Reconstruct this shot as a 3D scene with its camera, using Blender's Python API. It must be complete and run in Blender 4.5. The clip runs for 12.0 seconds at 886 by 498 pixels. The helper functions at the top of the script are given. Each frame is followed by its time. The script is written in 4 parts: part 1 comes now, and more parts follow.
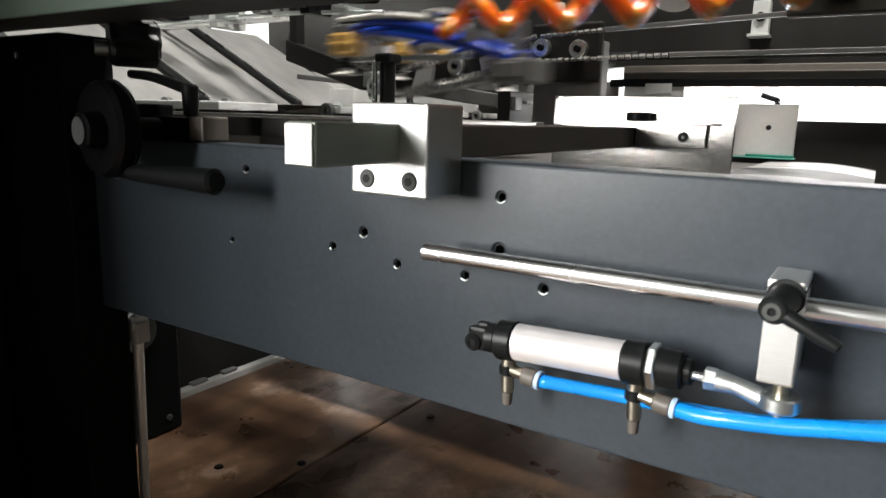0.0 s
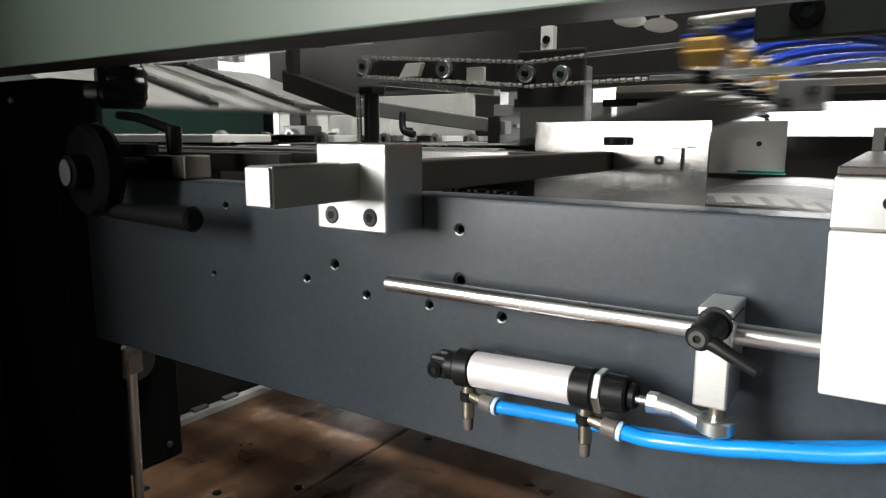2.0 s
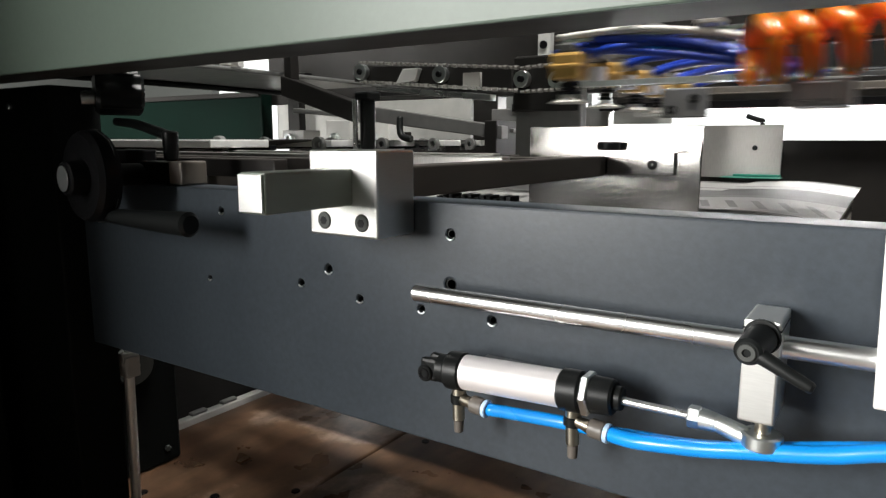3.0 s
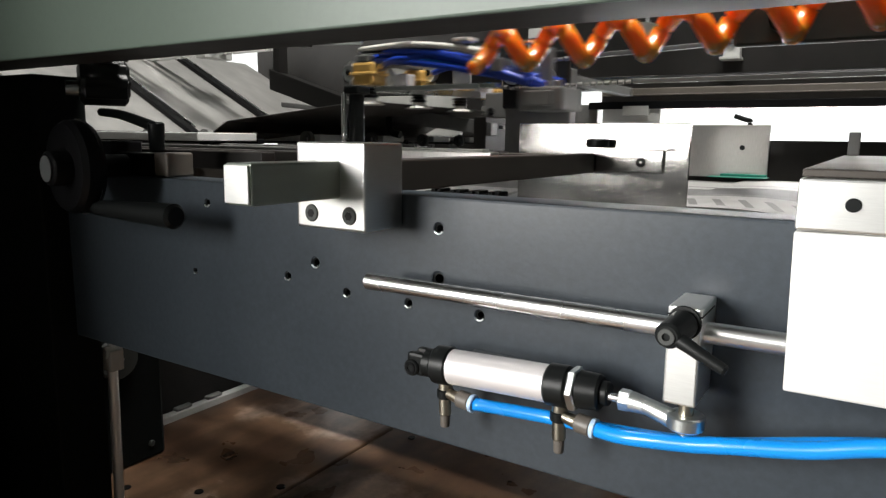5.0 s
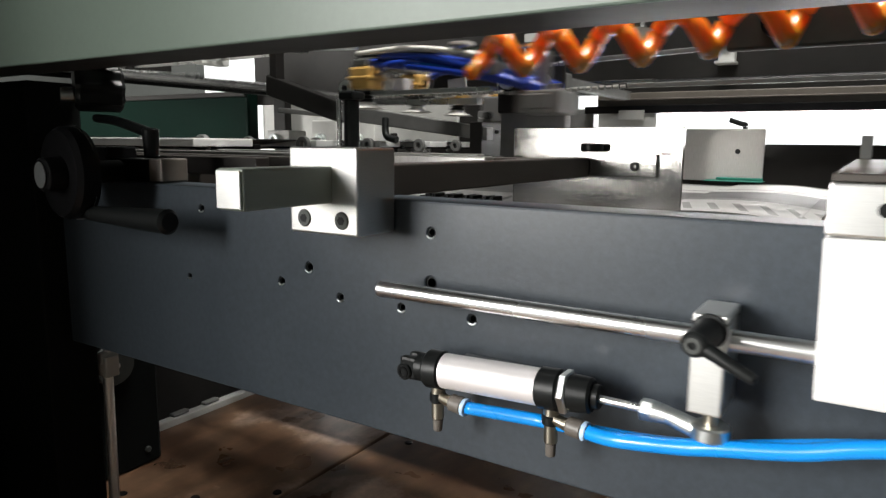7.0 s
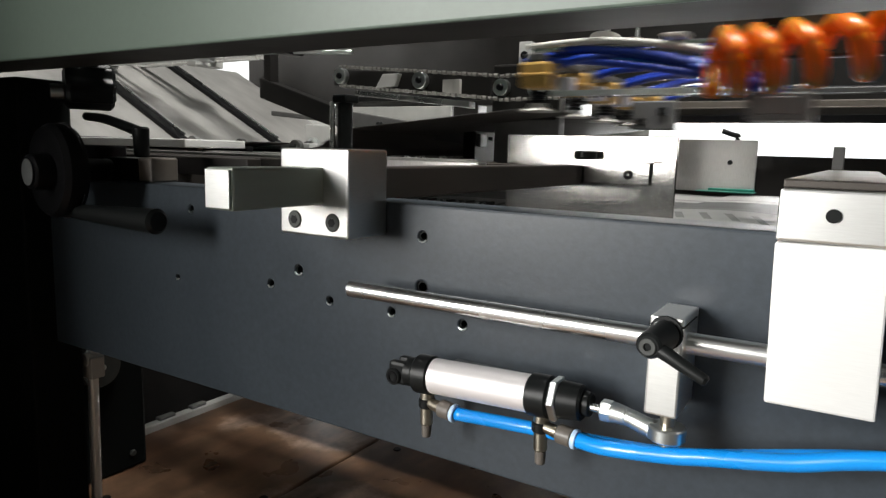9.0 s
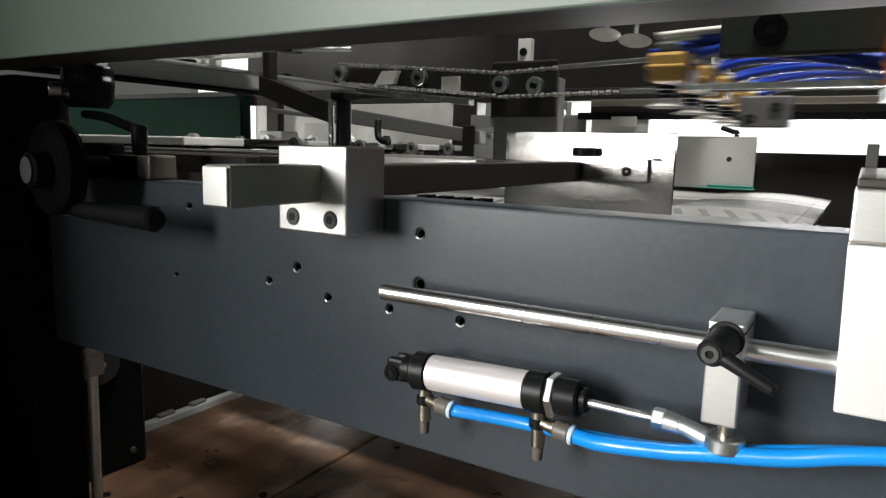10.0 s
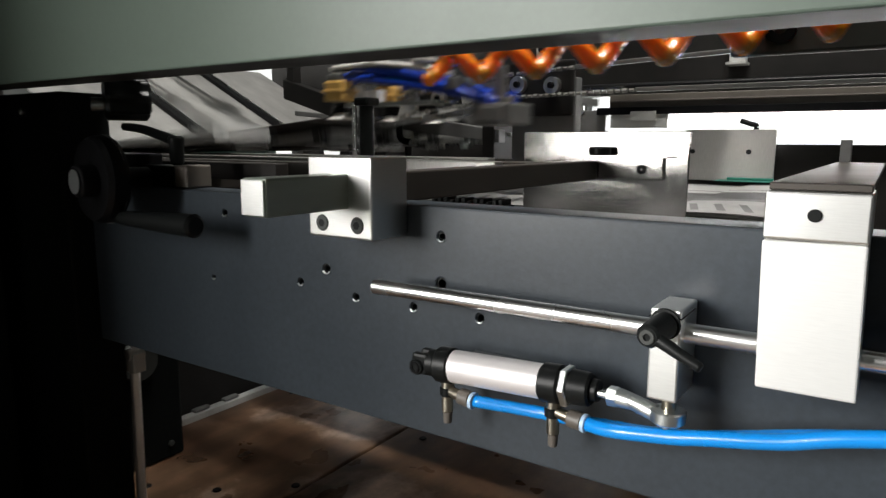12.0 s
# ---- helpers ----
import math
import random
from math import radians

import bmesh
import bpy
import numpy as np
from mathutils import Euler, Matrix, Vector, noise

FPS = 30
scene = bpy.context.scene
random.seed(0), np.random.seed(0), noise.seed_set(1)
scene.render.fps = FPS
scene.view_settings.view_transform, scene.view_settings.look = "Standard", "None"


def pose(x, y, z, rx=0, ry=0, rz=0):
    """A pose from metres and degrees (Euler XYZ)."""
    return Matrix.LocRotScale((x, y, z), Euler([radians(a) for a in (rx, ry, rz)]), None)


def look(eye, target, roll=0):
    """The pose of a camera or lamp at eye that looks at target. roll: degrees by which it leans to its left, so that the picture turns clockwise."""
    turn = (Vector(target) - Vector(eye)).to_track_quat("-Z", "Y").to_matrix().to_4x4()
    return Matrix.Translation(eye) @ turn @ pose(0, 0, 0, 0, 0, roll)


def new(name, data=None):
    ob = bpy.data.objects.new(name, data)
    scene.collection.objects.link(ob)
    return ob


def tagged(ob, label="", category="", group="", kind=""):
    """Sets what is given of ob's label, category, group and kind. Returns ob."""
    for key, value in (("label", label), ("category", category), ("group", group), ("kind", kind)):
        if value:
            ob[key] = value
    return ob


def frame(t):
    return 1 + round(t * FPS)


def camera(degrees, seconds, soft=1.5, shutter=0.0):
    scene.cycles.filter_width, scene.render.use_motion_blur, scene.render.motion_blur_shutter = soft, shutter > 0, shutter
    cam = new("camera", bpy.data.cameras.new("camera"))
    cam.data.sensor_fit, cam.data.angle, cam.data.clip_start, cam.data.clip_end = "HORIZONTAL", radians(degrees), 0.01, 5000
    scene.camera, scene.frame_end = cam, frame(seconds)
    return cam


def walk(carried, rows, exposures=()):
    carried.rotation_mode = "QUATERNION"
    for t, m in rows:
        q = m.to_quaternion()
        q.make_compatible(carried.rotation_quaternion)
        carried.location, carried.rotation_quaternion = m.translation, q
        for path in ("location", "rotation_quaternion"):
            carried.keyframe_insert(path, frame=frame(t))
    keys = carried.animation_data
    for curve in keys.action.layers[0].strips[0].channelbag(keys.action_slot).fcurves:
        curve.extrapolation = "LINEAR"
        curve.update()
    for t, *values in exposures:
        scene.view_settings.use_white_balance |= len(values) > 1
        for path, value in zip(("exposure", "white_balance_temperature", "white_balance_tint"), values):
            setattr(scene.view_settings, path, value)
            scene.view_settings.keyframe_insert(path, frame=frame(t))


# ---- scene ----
cam = camera(66.6, 12.0, soft=1.35, shutter=0.6)
PATH = [
    (0, (0.349, -0.429, 1.03), (-0.699, 1.231, 0.65), 1.7),
    (0.5, (0.373, -0.424, 1.04), (-0.715, 1.216, 0.685), 1.1),
    (1, (0.376, -0.43, 1.037), (-0.721, 1.205, 0.683), 0.8),
    (1.5, (0.381, -0.431, 1.044), (-0.727, 1.201, 0.714), 0.4),
    (2, (0.39, -0.425, 1.044), (-0.693, 1.225, 0.717), 0.2),
    (2.5, (0.397, -0.427, 1.045), (-0.697, 1.217, 0.726), 0.1),
    (3, (0.4, -0.427, 1.046), (-0.685, 1.223, 0.73), 0.1),
    (5, (0.399, -0.425, 1.043), (-0.656, 1.243, 0.72), 0.8),
    (5.5, (0.4, -0.425, 1.043), (-0.647, 1.244, 0.702), 1.2),
    (6, (0.4, -0.422, 1.042), (-0.638, 1.253, 0.704), 0.7),
    (6.5, (0.402, -0.423, 1.043), (-0.641, 1.252, 0.716), 0.9),
    (7, (0.404, -0.424, 1.043), (-0.649, 1.248, 0.734), 0.6),
    (9, (0.402, -0.42, 1.04), (-0.633, 1.267, 0.752), 1.6),
    (9.5, (0.402, -0.421, 1.04), (-0.63, 1.267, 0.749), 1.7),
    (10, (0.404, -0.42, 1.04), (-0.63, 1.266, 0.744), 1.5),
    (10.5, (0.404, -0.421, 1.042), (-0.631, 1.266, 0.753), 1.5),
    (11, (0.405, -0.421, 1.04), (-0.637, 1.263, 0.756), 1.4),
    (11.5, (0.407, -0.423, 1.041), (-0.644, 1.254, 0.754), 1.3),
    (12, (0.424, -0.447, 1.051), (-0.667, 1.2, 0.738), 0.3),
]
walk(cam, [(t, look(e, g, r)) for t, e, g, r in PATH], exposures=[(0, 0.2), (1.0, 0.12), (3.0, 0.06), (5.0, -0.05), (6.5, 0.02), (9.0, -0.18), (11.4, -0.18), (12, -0.36)])

# ---- world, sun, large lights, exposure ----
world = bpy.data.worlds.new("world")
scene.world = world
world.use_nodes = True
wn = world.node_tree.nodes
sky = wn.new("ShaderNodeTexSky")
sky.sky_type, sky.sun_disc = "NISHITA", False
sky.sun_elevation, sky.sun_rotation = radians(38), radians(200)
world.node_tree.links.new(sky.outputs[0], wn["Background"].inputs[0])
wn["Background"].inputs[1].default_value = 0.10


def area(name, eye, target, w, h, power, color=(1, 1, 1)):
    d = bpy.data.lights.new(name, "AREA")
    d.shape, d.size, d.size_y, d.energy, d.color = "RECTANGLE", w, h, power, color
    o = new(name, d)
    o.matrix_world = look(eye, target)
    return o


# daylight in the hall's long window band beside the machine
area("window_light", (-2.5, -3.42, 1.85), (-2.5, 0, 1.85), 3.35, 1.75, 640, (1.0, 0.985, 0.95))
# daylight in the window behind the machine
area("window_light", (-0.2, 3.42, 1.5), (-0.2, 0, 1.5), 1.8, 1.5, 190, (1.0, 0.99, 0.97))
# ceiling lamp of the hall over the open top of the machine
area("ceiling_light", (0.45, 0.35, 3.88), (0.45, 0.35, 0), 1.7, 0.5, 165, (1.0, 0.98, 0.93))


# ---- materials ----
def mat(name, color, rough=0.5, metal=0.0, vary=0.15, grain=60.0, stain=6.0, bump=0.05, stretch=(1, 1, 1), coat=0.0, alpha=1.0, trans=0.0, rvary=0.15, spec=0.5):
    m = bpy.data.materials.new(name)
    m.use_nodes = True
    nt = m.node_tree
    n, l = nt.nodes, nt.links
    b = n["Principled BSDF"]
    tc = n.new("ShaderNodeTexCoord")
    mp = n.new("ShaderNodeMapping")
    mp.inputs["Scale"].default_value = stretch
    l.new(tc.outputs["Object"], mp.inputs[0])
    fine = n.new("ShaderNodeTexNoise")
    fine.inputs["Scale"].default_value, fine.inputs["Detail"].default_value = grain, 6
    big = n.new("ShaderNodeTexNoise")
    big.inputs["Scale"].default_value, big.inputs["Detail"].default_value = stain, 4
    l.new(mp.outputs[0], fine.inputs["Vector"])
    l.new(tc.outputs["Object"], big.inputs["Vector"])
    mix = n.new("ShaderNodeMath")
    mix.operation = "ADD"
    l.new(fine.outputs[0], mix.inputs[0])
    l.new(big.outputs[0], mix.inputs[1])
    ramp = n.new("ShaderNodeMapRange")
    ramp.inputs[1].default_value, ramp.inputs[2].default_value = 0.6, 1.4
    ramp.inputs[3].default_value, ramp.inputs[4].default_value = 1 - vary, 1 + vary
    l.new(mix.outputs[0], ramp.inputs[0])
    mul = n.new("ShaderNodeVectorMath")
    mul.operation = "SCALE"
    mul.inputs[0].default_value = color
    l.new(ramp.outputs[0], mul.inputs["Scale"])
    l.new(mul.outputs[0], b.inputs["Base Color"])
    rr = n.new("ShaderNodeMapRange")
    rr.inputs[1].default_value, rr.inputs[2].default_value = 0.3, 0.7
    rr.inputs[3].default_value, rr.inputs[4].default_value = max(0.03, rough * (1 - rvary)), min(1, rough * (1 + rvary))
    l.new(big.outputs[0], rr.inputs[0])
    l.new(rr.outputs[0], b.inputs["Roughness"])
    b.inputs["Metallic"].default_value = metal
    b.inputs["Coat Weight"].default_value = coat
    b.inputs["Specular IOR Level"].default_value = spec
    b.inputs["Transmission Weight"].default_value = trans
    b.inputs["Alpha"].default_value = alpha
    if bump:
        bp = n.new("ShaderNodeBump")
        bp.inputs["Strength"].default_value, bp.inputs["Distance"].default_value = bump, 0.001
        l.new(fine.outputs[0], bp.inputs["Height"])
        l.new(bp.outputs[0], b.inputs["Normal"])
    return m


BEAM = mat("blue_grey_paint", (0.035, 0.044, 0.054), 0.36, vary=0.24, grain=220, stain=5, bump=0.12)
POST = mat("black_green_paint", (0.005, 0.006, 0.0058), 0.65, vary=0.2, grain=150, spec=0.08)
GREEN = mat("pale_green_paint", (0.1, 0.132, 0.107), 0.42, vary=0.06, grain=200, stain=3, bump=0.06)
GREYGREEN = mat("grey_green_paint", (0.04, 0.048, 0.042), 0.5, vary=0.15, grain=80)
DKGREEN = mat("dark_green_paint", (0.0016, 0.0075, 0.0052), 0.6, vary=0.25, spec=0.06)
ALU = mat("milled_aluminium", (0.93, 0.93, 0.91), 0.34, 1.0, vary=0.06, grain=90, stretch=(1, 1, 14), bump=0.06)
PALEAL = mat("pale_satin_aluminium", (0.9, 0.9, 0.885), 0.38, 0.4, vary=0.05, grain=90, stretch=(1, 1, 14), bump=0.05)
STEEL = mat("brushed_steel", (0.55, 0.54, 0.52), 0.17, 1.0, vary=0.08, grain=120, stretch=(18, 18, 0.6), bump=0.08)
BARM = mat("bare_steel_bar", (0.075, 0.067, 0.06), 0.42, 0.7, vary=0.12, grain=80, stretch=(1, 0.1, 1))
# lighter grey that carries the reflection on the bar's front length
NOSE = mat("bar_grey_sheen", (0.3, 0.33, 0.29), 0.4, 0.7, vary=0.1, grain=80, stretch=(1, 0.1, 1))
CHROME = mat("ground_steel", (0.88, 0.88, 0.87), 0.27, 1.0, vary=0.05, grain=150, stretch=(0.1, 1, 1), bump=0.02)
SATIN = mat("satin_barrel", (0.9, 0.86, 0.86), 0.42, 0.45, vary=0.04, grain=160, stretch=(0.2, 1, 1), bump=0.03)
ZINC = mat("zinc_plate", (0.72, 0.75, 0.74), 0.33, 1.0, vary=0.1, grain=90)
NICKEL = mat("nickel_brass", (0.52, 0.47, 0.38), 0.3, 1.0, vary=0.15, grain=90)
CHAINM = mat("oiled_chain_steel", (0.3, 0.29, 0.27), 0.4, 0.8, vary=0.2, grain=90)
BLACK = mat("black_plastic", (0.008, 0.009, 0.009), 0.38, vary=0.2, grain=120, spec=0.2)
RUBBER = mat("black_metal", (0.005, 0.005, 0.0055), 0.34, 0.0, vary=0.25, grain=60, spec=0.14)
GREYP = mat("grey_plastic", (0.12, 0.105, 0.09), 0.45, vary=0.15)
GREYD = mat("blackened_screw", (0.045, 0.048, 0.045), 0.5, 0.2, vary=0.2)
BLUE = mat("blue_hose", (0.005, 0.28, 0.82), 0.28, vary=0.06, grain=40, bump=0.02, coat=0.3)
BLUED = mat("deep_blue_hose", (0.008, 0.045, 0.42), 0.32, vary=0.08, grain=40, bump=0.02, coat=0.3)
PALE = mat("pale_collar", (0.5, 0.68, 0.9), 0.4, vary=0.05)
ORANGE = mat("orange_hose", (1.0, 0.22, 0.012), 0.24, vary=0.08, grain=40, bump=0.02, coat=0.4)
AMBER = mat("amber_brass", (0.72, 0.44, 0.13), 0.42, 0.25, vary=0.15, grain=80)
CUP = mat("pale_rubber", (0.74, 0.72, 0.68), 0.5, vary=0.08)
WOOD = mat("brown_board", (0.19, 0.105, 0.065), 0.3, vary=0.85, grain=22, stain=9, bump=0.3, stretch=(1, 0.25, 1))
DARKBROWN = mat("brown_steel", (0.018, 0.0145, 0.0125), 0.55, 0.0, vary=0.25, grain=50)
DULL = mat("dull_rolled_steel", (0.55, 0.54, 0.52), 0.36, 0.9, vary=0.15, grain=60, stretch=(12, 12, 1))
PAPER = mat("cut_board_edge", (0.62, 0.6, 0.57), 0.5, vary=0.12, grain=30)
PAPERD = mat("dark_print", (0.13, 0.12, 0.115), 0.4, vary=0.3, grain=20)
SILVER = mat("metallised_board", (0.24, 0.24, 0.235), 0.34, 0.6, vary=0.25, grain=14, stain=4, bump=0.15)
BACKING = mat("grey_board_back", (0.09, 0.08, 0.072), 0.6, vary=0.2, grain=30)
TEAL = mat("teal_film", (0.03, 0.24, 0.18), 0.35, vary=0.2)
PLASTER = mat("grey_hall_paint", (0.08, 0.085, 0.08), 0.8, vary=0.05, grain=20)
CONCRETE = mat("concrete", (0.11, 0.11, 0.105), 0.7, vary=0.15, grain=14, stain=1.2)
FARDARK = mat("dark_machine_steel", (0.014, 0.0128, 0.0118), 0.5, 0.05, vary=0.3, grain=20, spec=0.28)
MIDGREY = mat("grey_cast_iron", (0.17, 0.17, 0.165), 0.5, 0.3, vary=0.2, grain=40)
BACKP = mat("pale_grey_panel", (0.42, 0.42, 0.4), 0.55, vary=0.15, grain=20)
LIGHTG = mat("light_grey_paint", (0.5, 0.5, 0.48), 0.5, vary=0.1, grain=30)
# printed side of the board sheets: bands across the sheet, with a row of short bars
PRINT = mat("printed_board", (0.37, 0.365, 0.355), 0.6, 0.0, vary=0.14, grain=14, stain=4, bump=0.1, spec=0.2)
pt = PRINT.node_tree
px = pt.nodes.new("ShaderNodeSeparateXYZ")
pt.links.new(next(n for n in pt.nodes if n.type == "TEX_COORD").outputs["Object"], px.inputs[0])
band = pt.nodes.new("ShaderNodeValToRGB")
band.color_ramp.interpolation = "CONSTANT"
band.color_ramp.elements[0].position, band.color_ramp.elements[0].color = 0.0, (0.75, 0.75, 0.75, 1)
band.color_ramp.elements[1].position, band.color_ramp.elements[1].color = 0.93, (0.4, 0.4, 0.4, 1)
for at, v in ((0.3, 0.22), (0.36, 0.14), (0.55, 0.2), (0.6, 0.95), (0.68, 0.3), (0.7, 0.95)):
    e = band.color_ramp.elements.new(at)
    e.color = (v, v, v, 1)


def sums(kind, p, q):
    m = pt.nodes.new("ShaderNodeMath")
    m.operation = kind
    for k, v in enumerate((p, q)):
        if isinstance(v, (int, float)):
            m.inputs[k].default_value = v
        else:
            pt.links.new(v, m.inputs[k])
    return m.outputs[0]


across = sums("ADD", sums("MULTIPLY", px.outputs[1], 1.25), 0.4)
pt.links.new(across, band.inputs[0])
slant = sums("FRACT", sums("MULTIPLY", sums("ADD", px.outputs[0], sums("MULTIPLY", px.outputs[1], 0.25)), 26.666), 0)
bars = sums("MULTIPLY", sums("LESS_THAN", slant, 0.32), sums("MULTIPLY", sums("GREATER_THAN", across, 0.06), sums("LESS_THAN", across, 0.21)))
ink = sums("SUBTRACT", 1.0, sums("MULTIPLY", bars, 0.6))
shade = pt.nodes.new("ShaderNodeVectorMath")
shade.operation = "SCALE"
pt.links.new(band.outputs[0], shade.inputs[0])
pt.links.new(ink, shade.inputs["Scale"])
over = pt.nodes.new("ShaderNodeVectorMath")
over.operation = "MULTIPLY"
pt.links.new(next(n for n in pt.nodes if n.type == "VECT_MATH" and n.operation == "SCALE" and n is not shade).outputs[0], over.inputs[0])
pt.links.new(shade.outputs[0], over.inputs[1])
pt.links.new(over.outputs[0], pt.nodes["Principled BSDF"].inputs["Base Color"])

sss = ORANGE.node_tree.nodes["Principled BSDF"]
sss.inputs["Subsurface Weight"].default_value = 0.9
sss.inputs["Subsurface Radius"].default_value = (1.0, 0.5, 0.12)
sss.inputs["Subsurface Scale"].default_value = 0.02

# worn deck boards: dark oil-stained brown with pale scuffed patches
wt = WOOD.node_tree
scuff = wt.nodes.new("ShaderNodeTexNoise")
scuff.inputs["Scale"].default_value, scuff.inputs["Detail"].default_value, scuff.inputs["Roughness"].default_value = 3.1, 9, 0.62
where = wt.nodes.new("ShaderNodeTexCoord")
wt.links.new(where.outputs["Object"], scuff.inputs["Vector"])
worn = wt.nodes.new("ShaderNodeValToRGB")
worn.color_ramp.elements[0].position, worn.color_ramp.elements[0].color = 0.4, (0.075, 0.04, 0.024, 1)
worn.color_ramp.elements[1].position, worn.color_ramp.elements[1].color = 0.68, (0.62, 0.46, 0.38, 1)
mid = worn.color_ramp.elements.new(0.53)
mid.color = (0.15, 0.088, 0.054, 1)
# pool of light beside the pile, painted in as a pale spot
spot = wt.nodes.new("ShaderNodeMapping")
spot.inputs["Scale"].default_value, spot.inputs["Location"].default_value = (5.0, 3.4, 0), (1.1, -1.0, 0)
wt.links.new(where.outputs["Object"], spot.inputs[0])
light_pool = wt.nodes.new("ShaderNodeTexGradient")
light_pool.gradient_type = "SPHERICAL"
wt.links.new(spot.outputs[0], light_pool.inputs[0])
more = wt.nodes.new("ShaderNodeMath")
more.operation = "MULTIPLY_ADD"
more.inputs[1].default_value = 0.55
wt.links.new(light_pool.outputs["Fac"], more.inputs[0])
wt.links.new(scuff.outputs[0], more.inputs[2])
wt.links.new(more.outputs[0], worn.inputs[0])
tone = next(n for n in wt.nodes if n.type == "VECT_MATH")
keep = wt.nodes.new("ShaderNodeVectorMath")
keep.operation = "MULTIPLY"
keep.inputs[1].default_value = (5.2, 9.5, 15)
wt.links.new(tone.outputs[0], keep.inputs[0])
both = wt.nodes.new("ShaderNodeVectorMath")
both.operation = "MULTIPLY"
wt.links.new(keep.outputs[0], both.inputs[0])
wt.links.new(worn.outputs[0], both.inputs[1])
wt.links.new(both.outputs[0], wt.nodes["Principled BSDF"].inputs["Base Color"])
GLOW = bpy.data.materials.new("daylight")
GLOW.use_nodes = True
GLOW.node_tree.nodes["Principled BSDF"].inputs["Base Color"].default_value = (0.8, 0.8, 0.8, 1)
GLOW.node_tree.nodes["Principled BSDF"].inputs["Emission Color"].default_value = (0.97, 1, 1, 1)
GLOW.node_tree.nodes["Principled BSDF"].inputs["Emission Strength"].default_value = 1.3

HAZE = GLOW.copy()
HAZE.name = "dull_daylight"
HAZE.node_tree.nodes["Principled BSDF"].inputs["Base Color"].default_value = (0.5, 0.5, 0.5, 1)
HAZE.node_tree.nodes["Principled BSDF"].inputs["Emission Strength"].default_value = 0.7

# ---- mesh helpers ----
def mix_in(dst, src, m=None):
    if m is not None:
        bmesh.ops.transform(src, matrix=m, verts=src.verts)
    me = bpy.data.meshes.new("tmp")
    src.to_mesh(me)
    src.free()
    dst.from_mesh(me)
    bpy.data.meshes.remove(me)
    return dst


def box(x0, x1, y0, y1, z0, z1, bev=0.0015, seg=2, into=None, m=None):
    bm = bmesh.new()
    bmesh.ops.create_cube(bm, size=1)
    bmesh.ops.transform(bm, matrix=Matrix.Translation(((x0 + x1) / 2, (y0 + y1) / 2, (z0 + z1) / 2)) @ Matrix.Diagonal((x1 - x0, y1 - y0, z1 - z0, 1)), verts=bm.verts)
    if bev:
        bmesh.ops.bevel(bm, geom=bm.edges[:], offset=bev, segments=seg, affect="EDGES", profile=0.5)
    if m is not None:
        bmesh.ops.transform(bm, matrix=m, verts=bm.verts)
    return bm if into is None else mix_in(into, bm)


def rod(a, b, r, r2=None, n=24, bev=0.0, into=None):
    """A bar of round section from a to b, with its rims broken by bev."""
    a, b = Vector(a), Vector(b)
    r2 = r if r2 is None else r2
    L = (b - a).length
    prof = [(0, 0), (r - bev, 0), (r, bev), (r2, L - bev), (r2 - bev, L), (0, L)] if bev else [(0, 0), (r, 0), (r2, L), (0, L)]
    return lathe(prof, a, b - a, n, into)


def lathe(prof, at, axis, n=24, into=None):
    """Rings of (radius, height) turned round the axis from the point at."""
    bm = bmesh.new()
    turn = Matrix.Translation(at) @ Vector(axis).to_track_quat("Z", "Y").to_matrix().to_4x4()
    rings = []
    for r, h in prof:
        if r < 1e-6:
            rings.append([bm.verts.new(turn @ Vector((0, 0, h)))])
        else:
            rings.append([bm.verts.new(turn @ Vector((r * math.cos(2 * math.pi * i / n), r * math.sin(2 * math.pi * i / n), h))) for i in range(n)])
    for p, q in zip(rings, rings[1:]):
        for i in range(n):
            j = (i + 1) % n
            vs = [p[i % len(p)], p[j % len(p)], q[j % len(q)], q[i % len(q)]]
            vs = list(dict.fromkeys(vs))
            if len(vs) > 2:
                bm.faces.new(vs)
    bmesh.ops.recalc_face_normals(bm, faces=bm.faces)
    for e in bm.edges:
        if len(e.link_faces) == 2 and e.calc_face_angle(0) > 0.6:
            e.smooth = False
    for f in bm.faces:
        f.smooth = True
    return bm if into is None else mix_in(into, bm)


def smooth_path(pts, k=8):
    pts = [Vector(p) for p in pts]
    out = []
    for i in range(len(pts) - 1):
        p0, p1, p2, p3 = pts[max(i - 1, 0)], pts[i], pts[i + 1], pts[min(i + 2, len(pts) - 1)]
        for s in range(k):
            t = s / k
            out.append(0.5 * (2 * p1 + (p2 - p0) * t + (2 * p0 - 5 * p1 + 4 * p2 - p3) * t * t + (3 * p1 - p0 - 3 * p2 + p3) * t ** 3))
    return out + [pts[-1]]


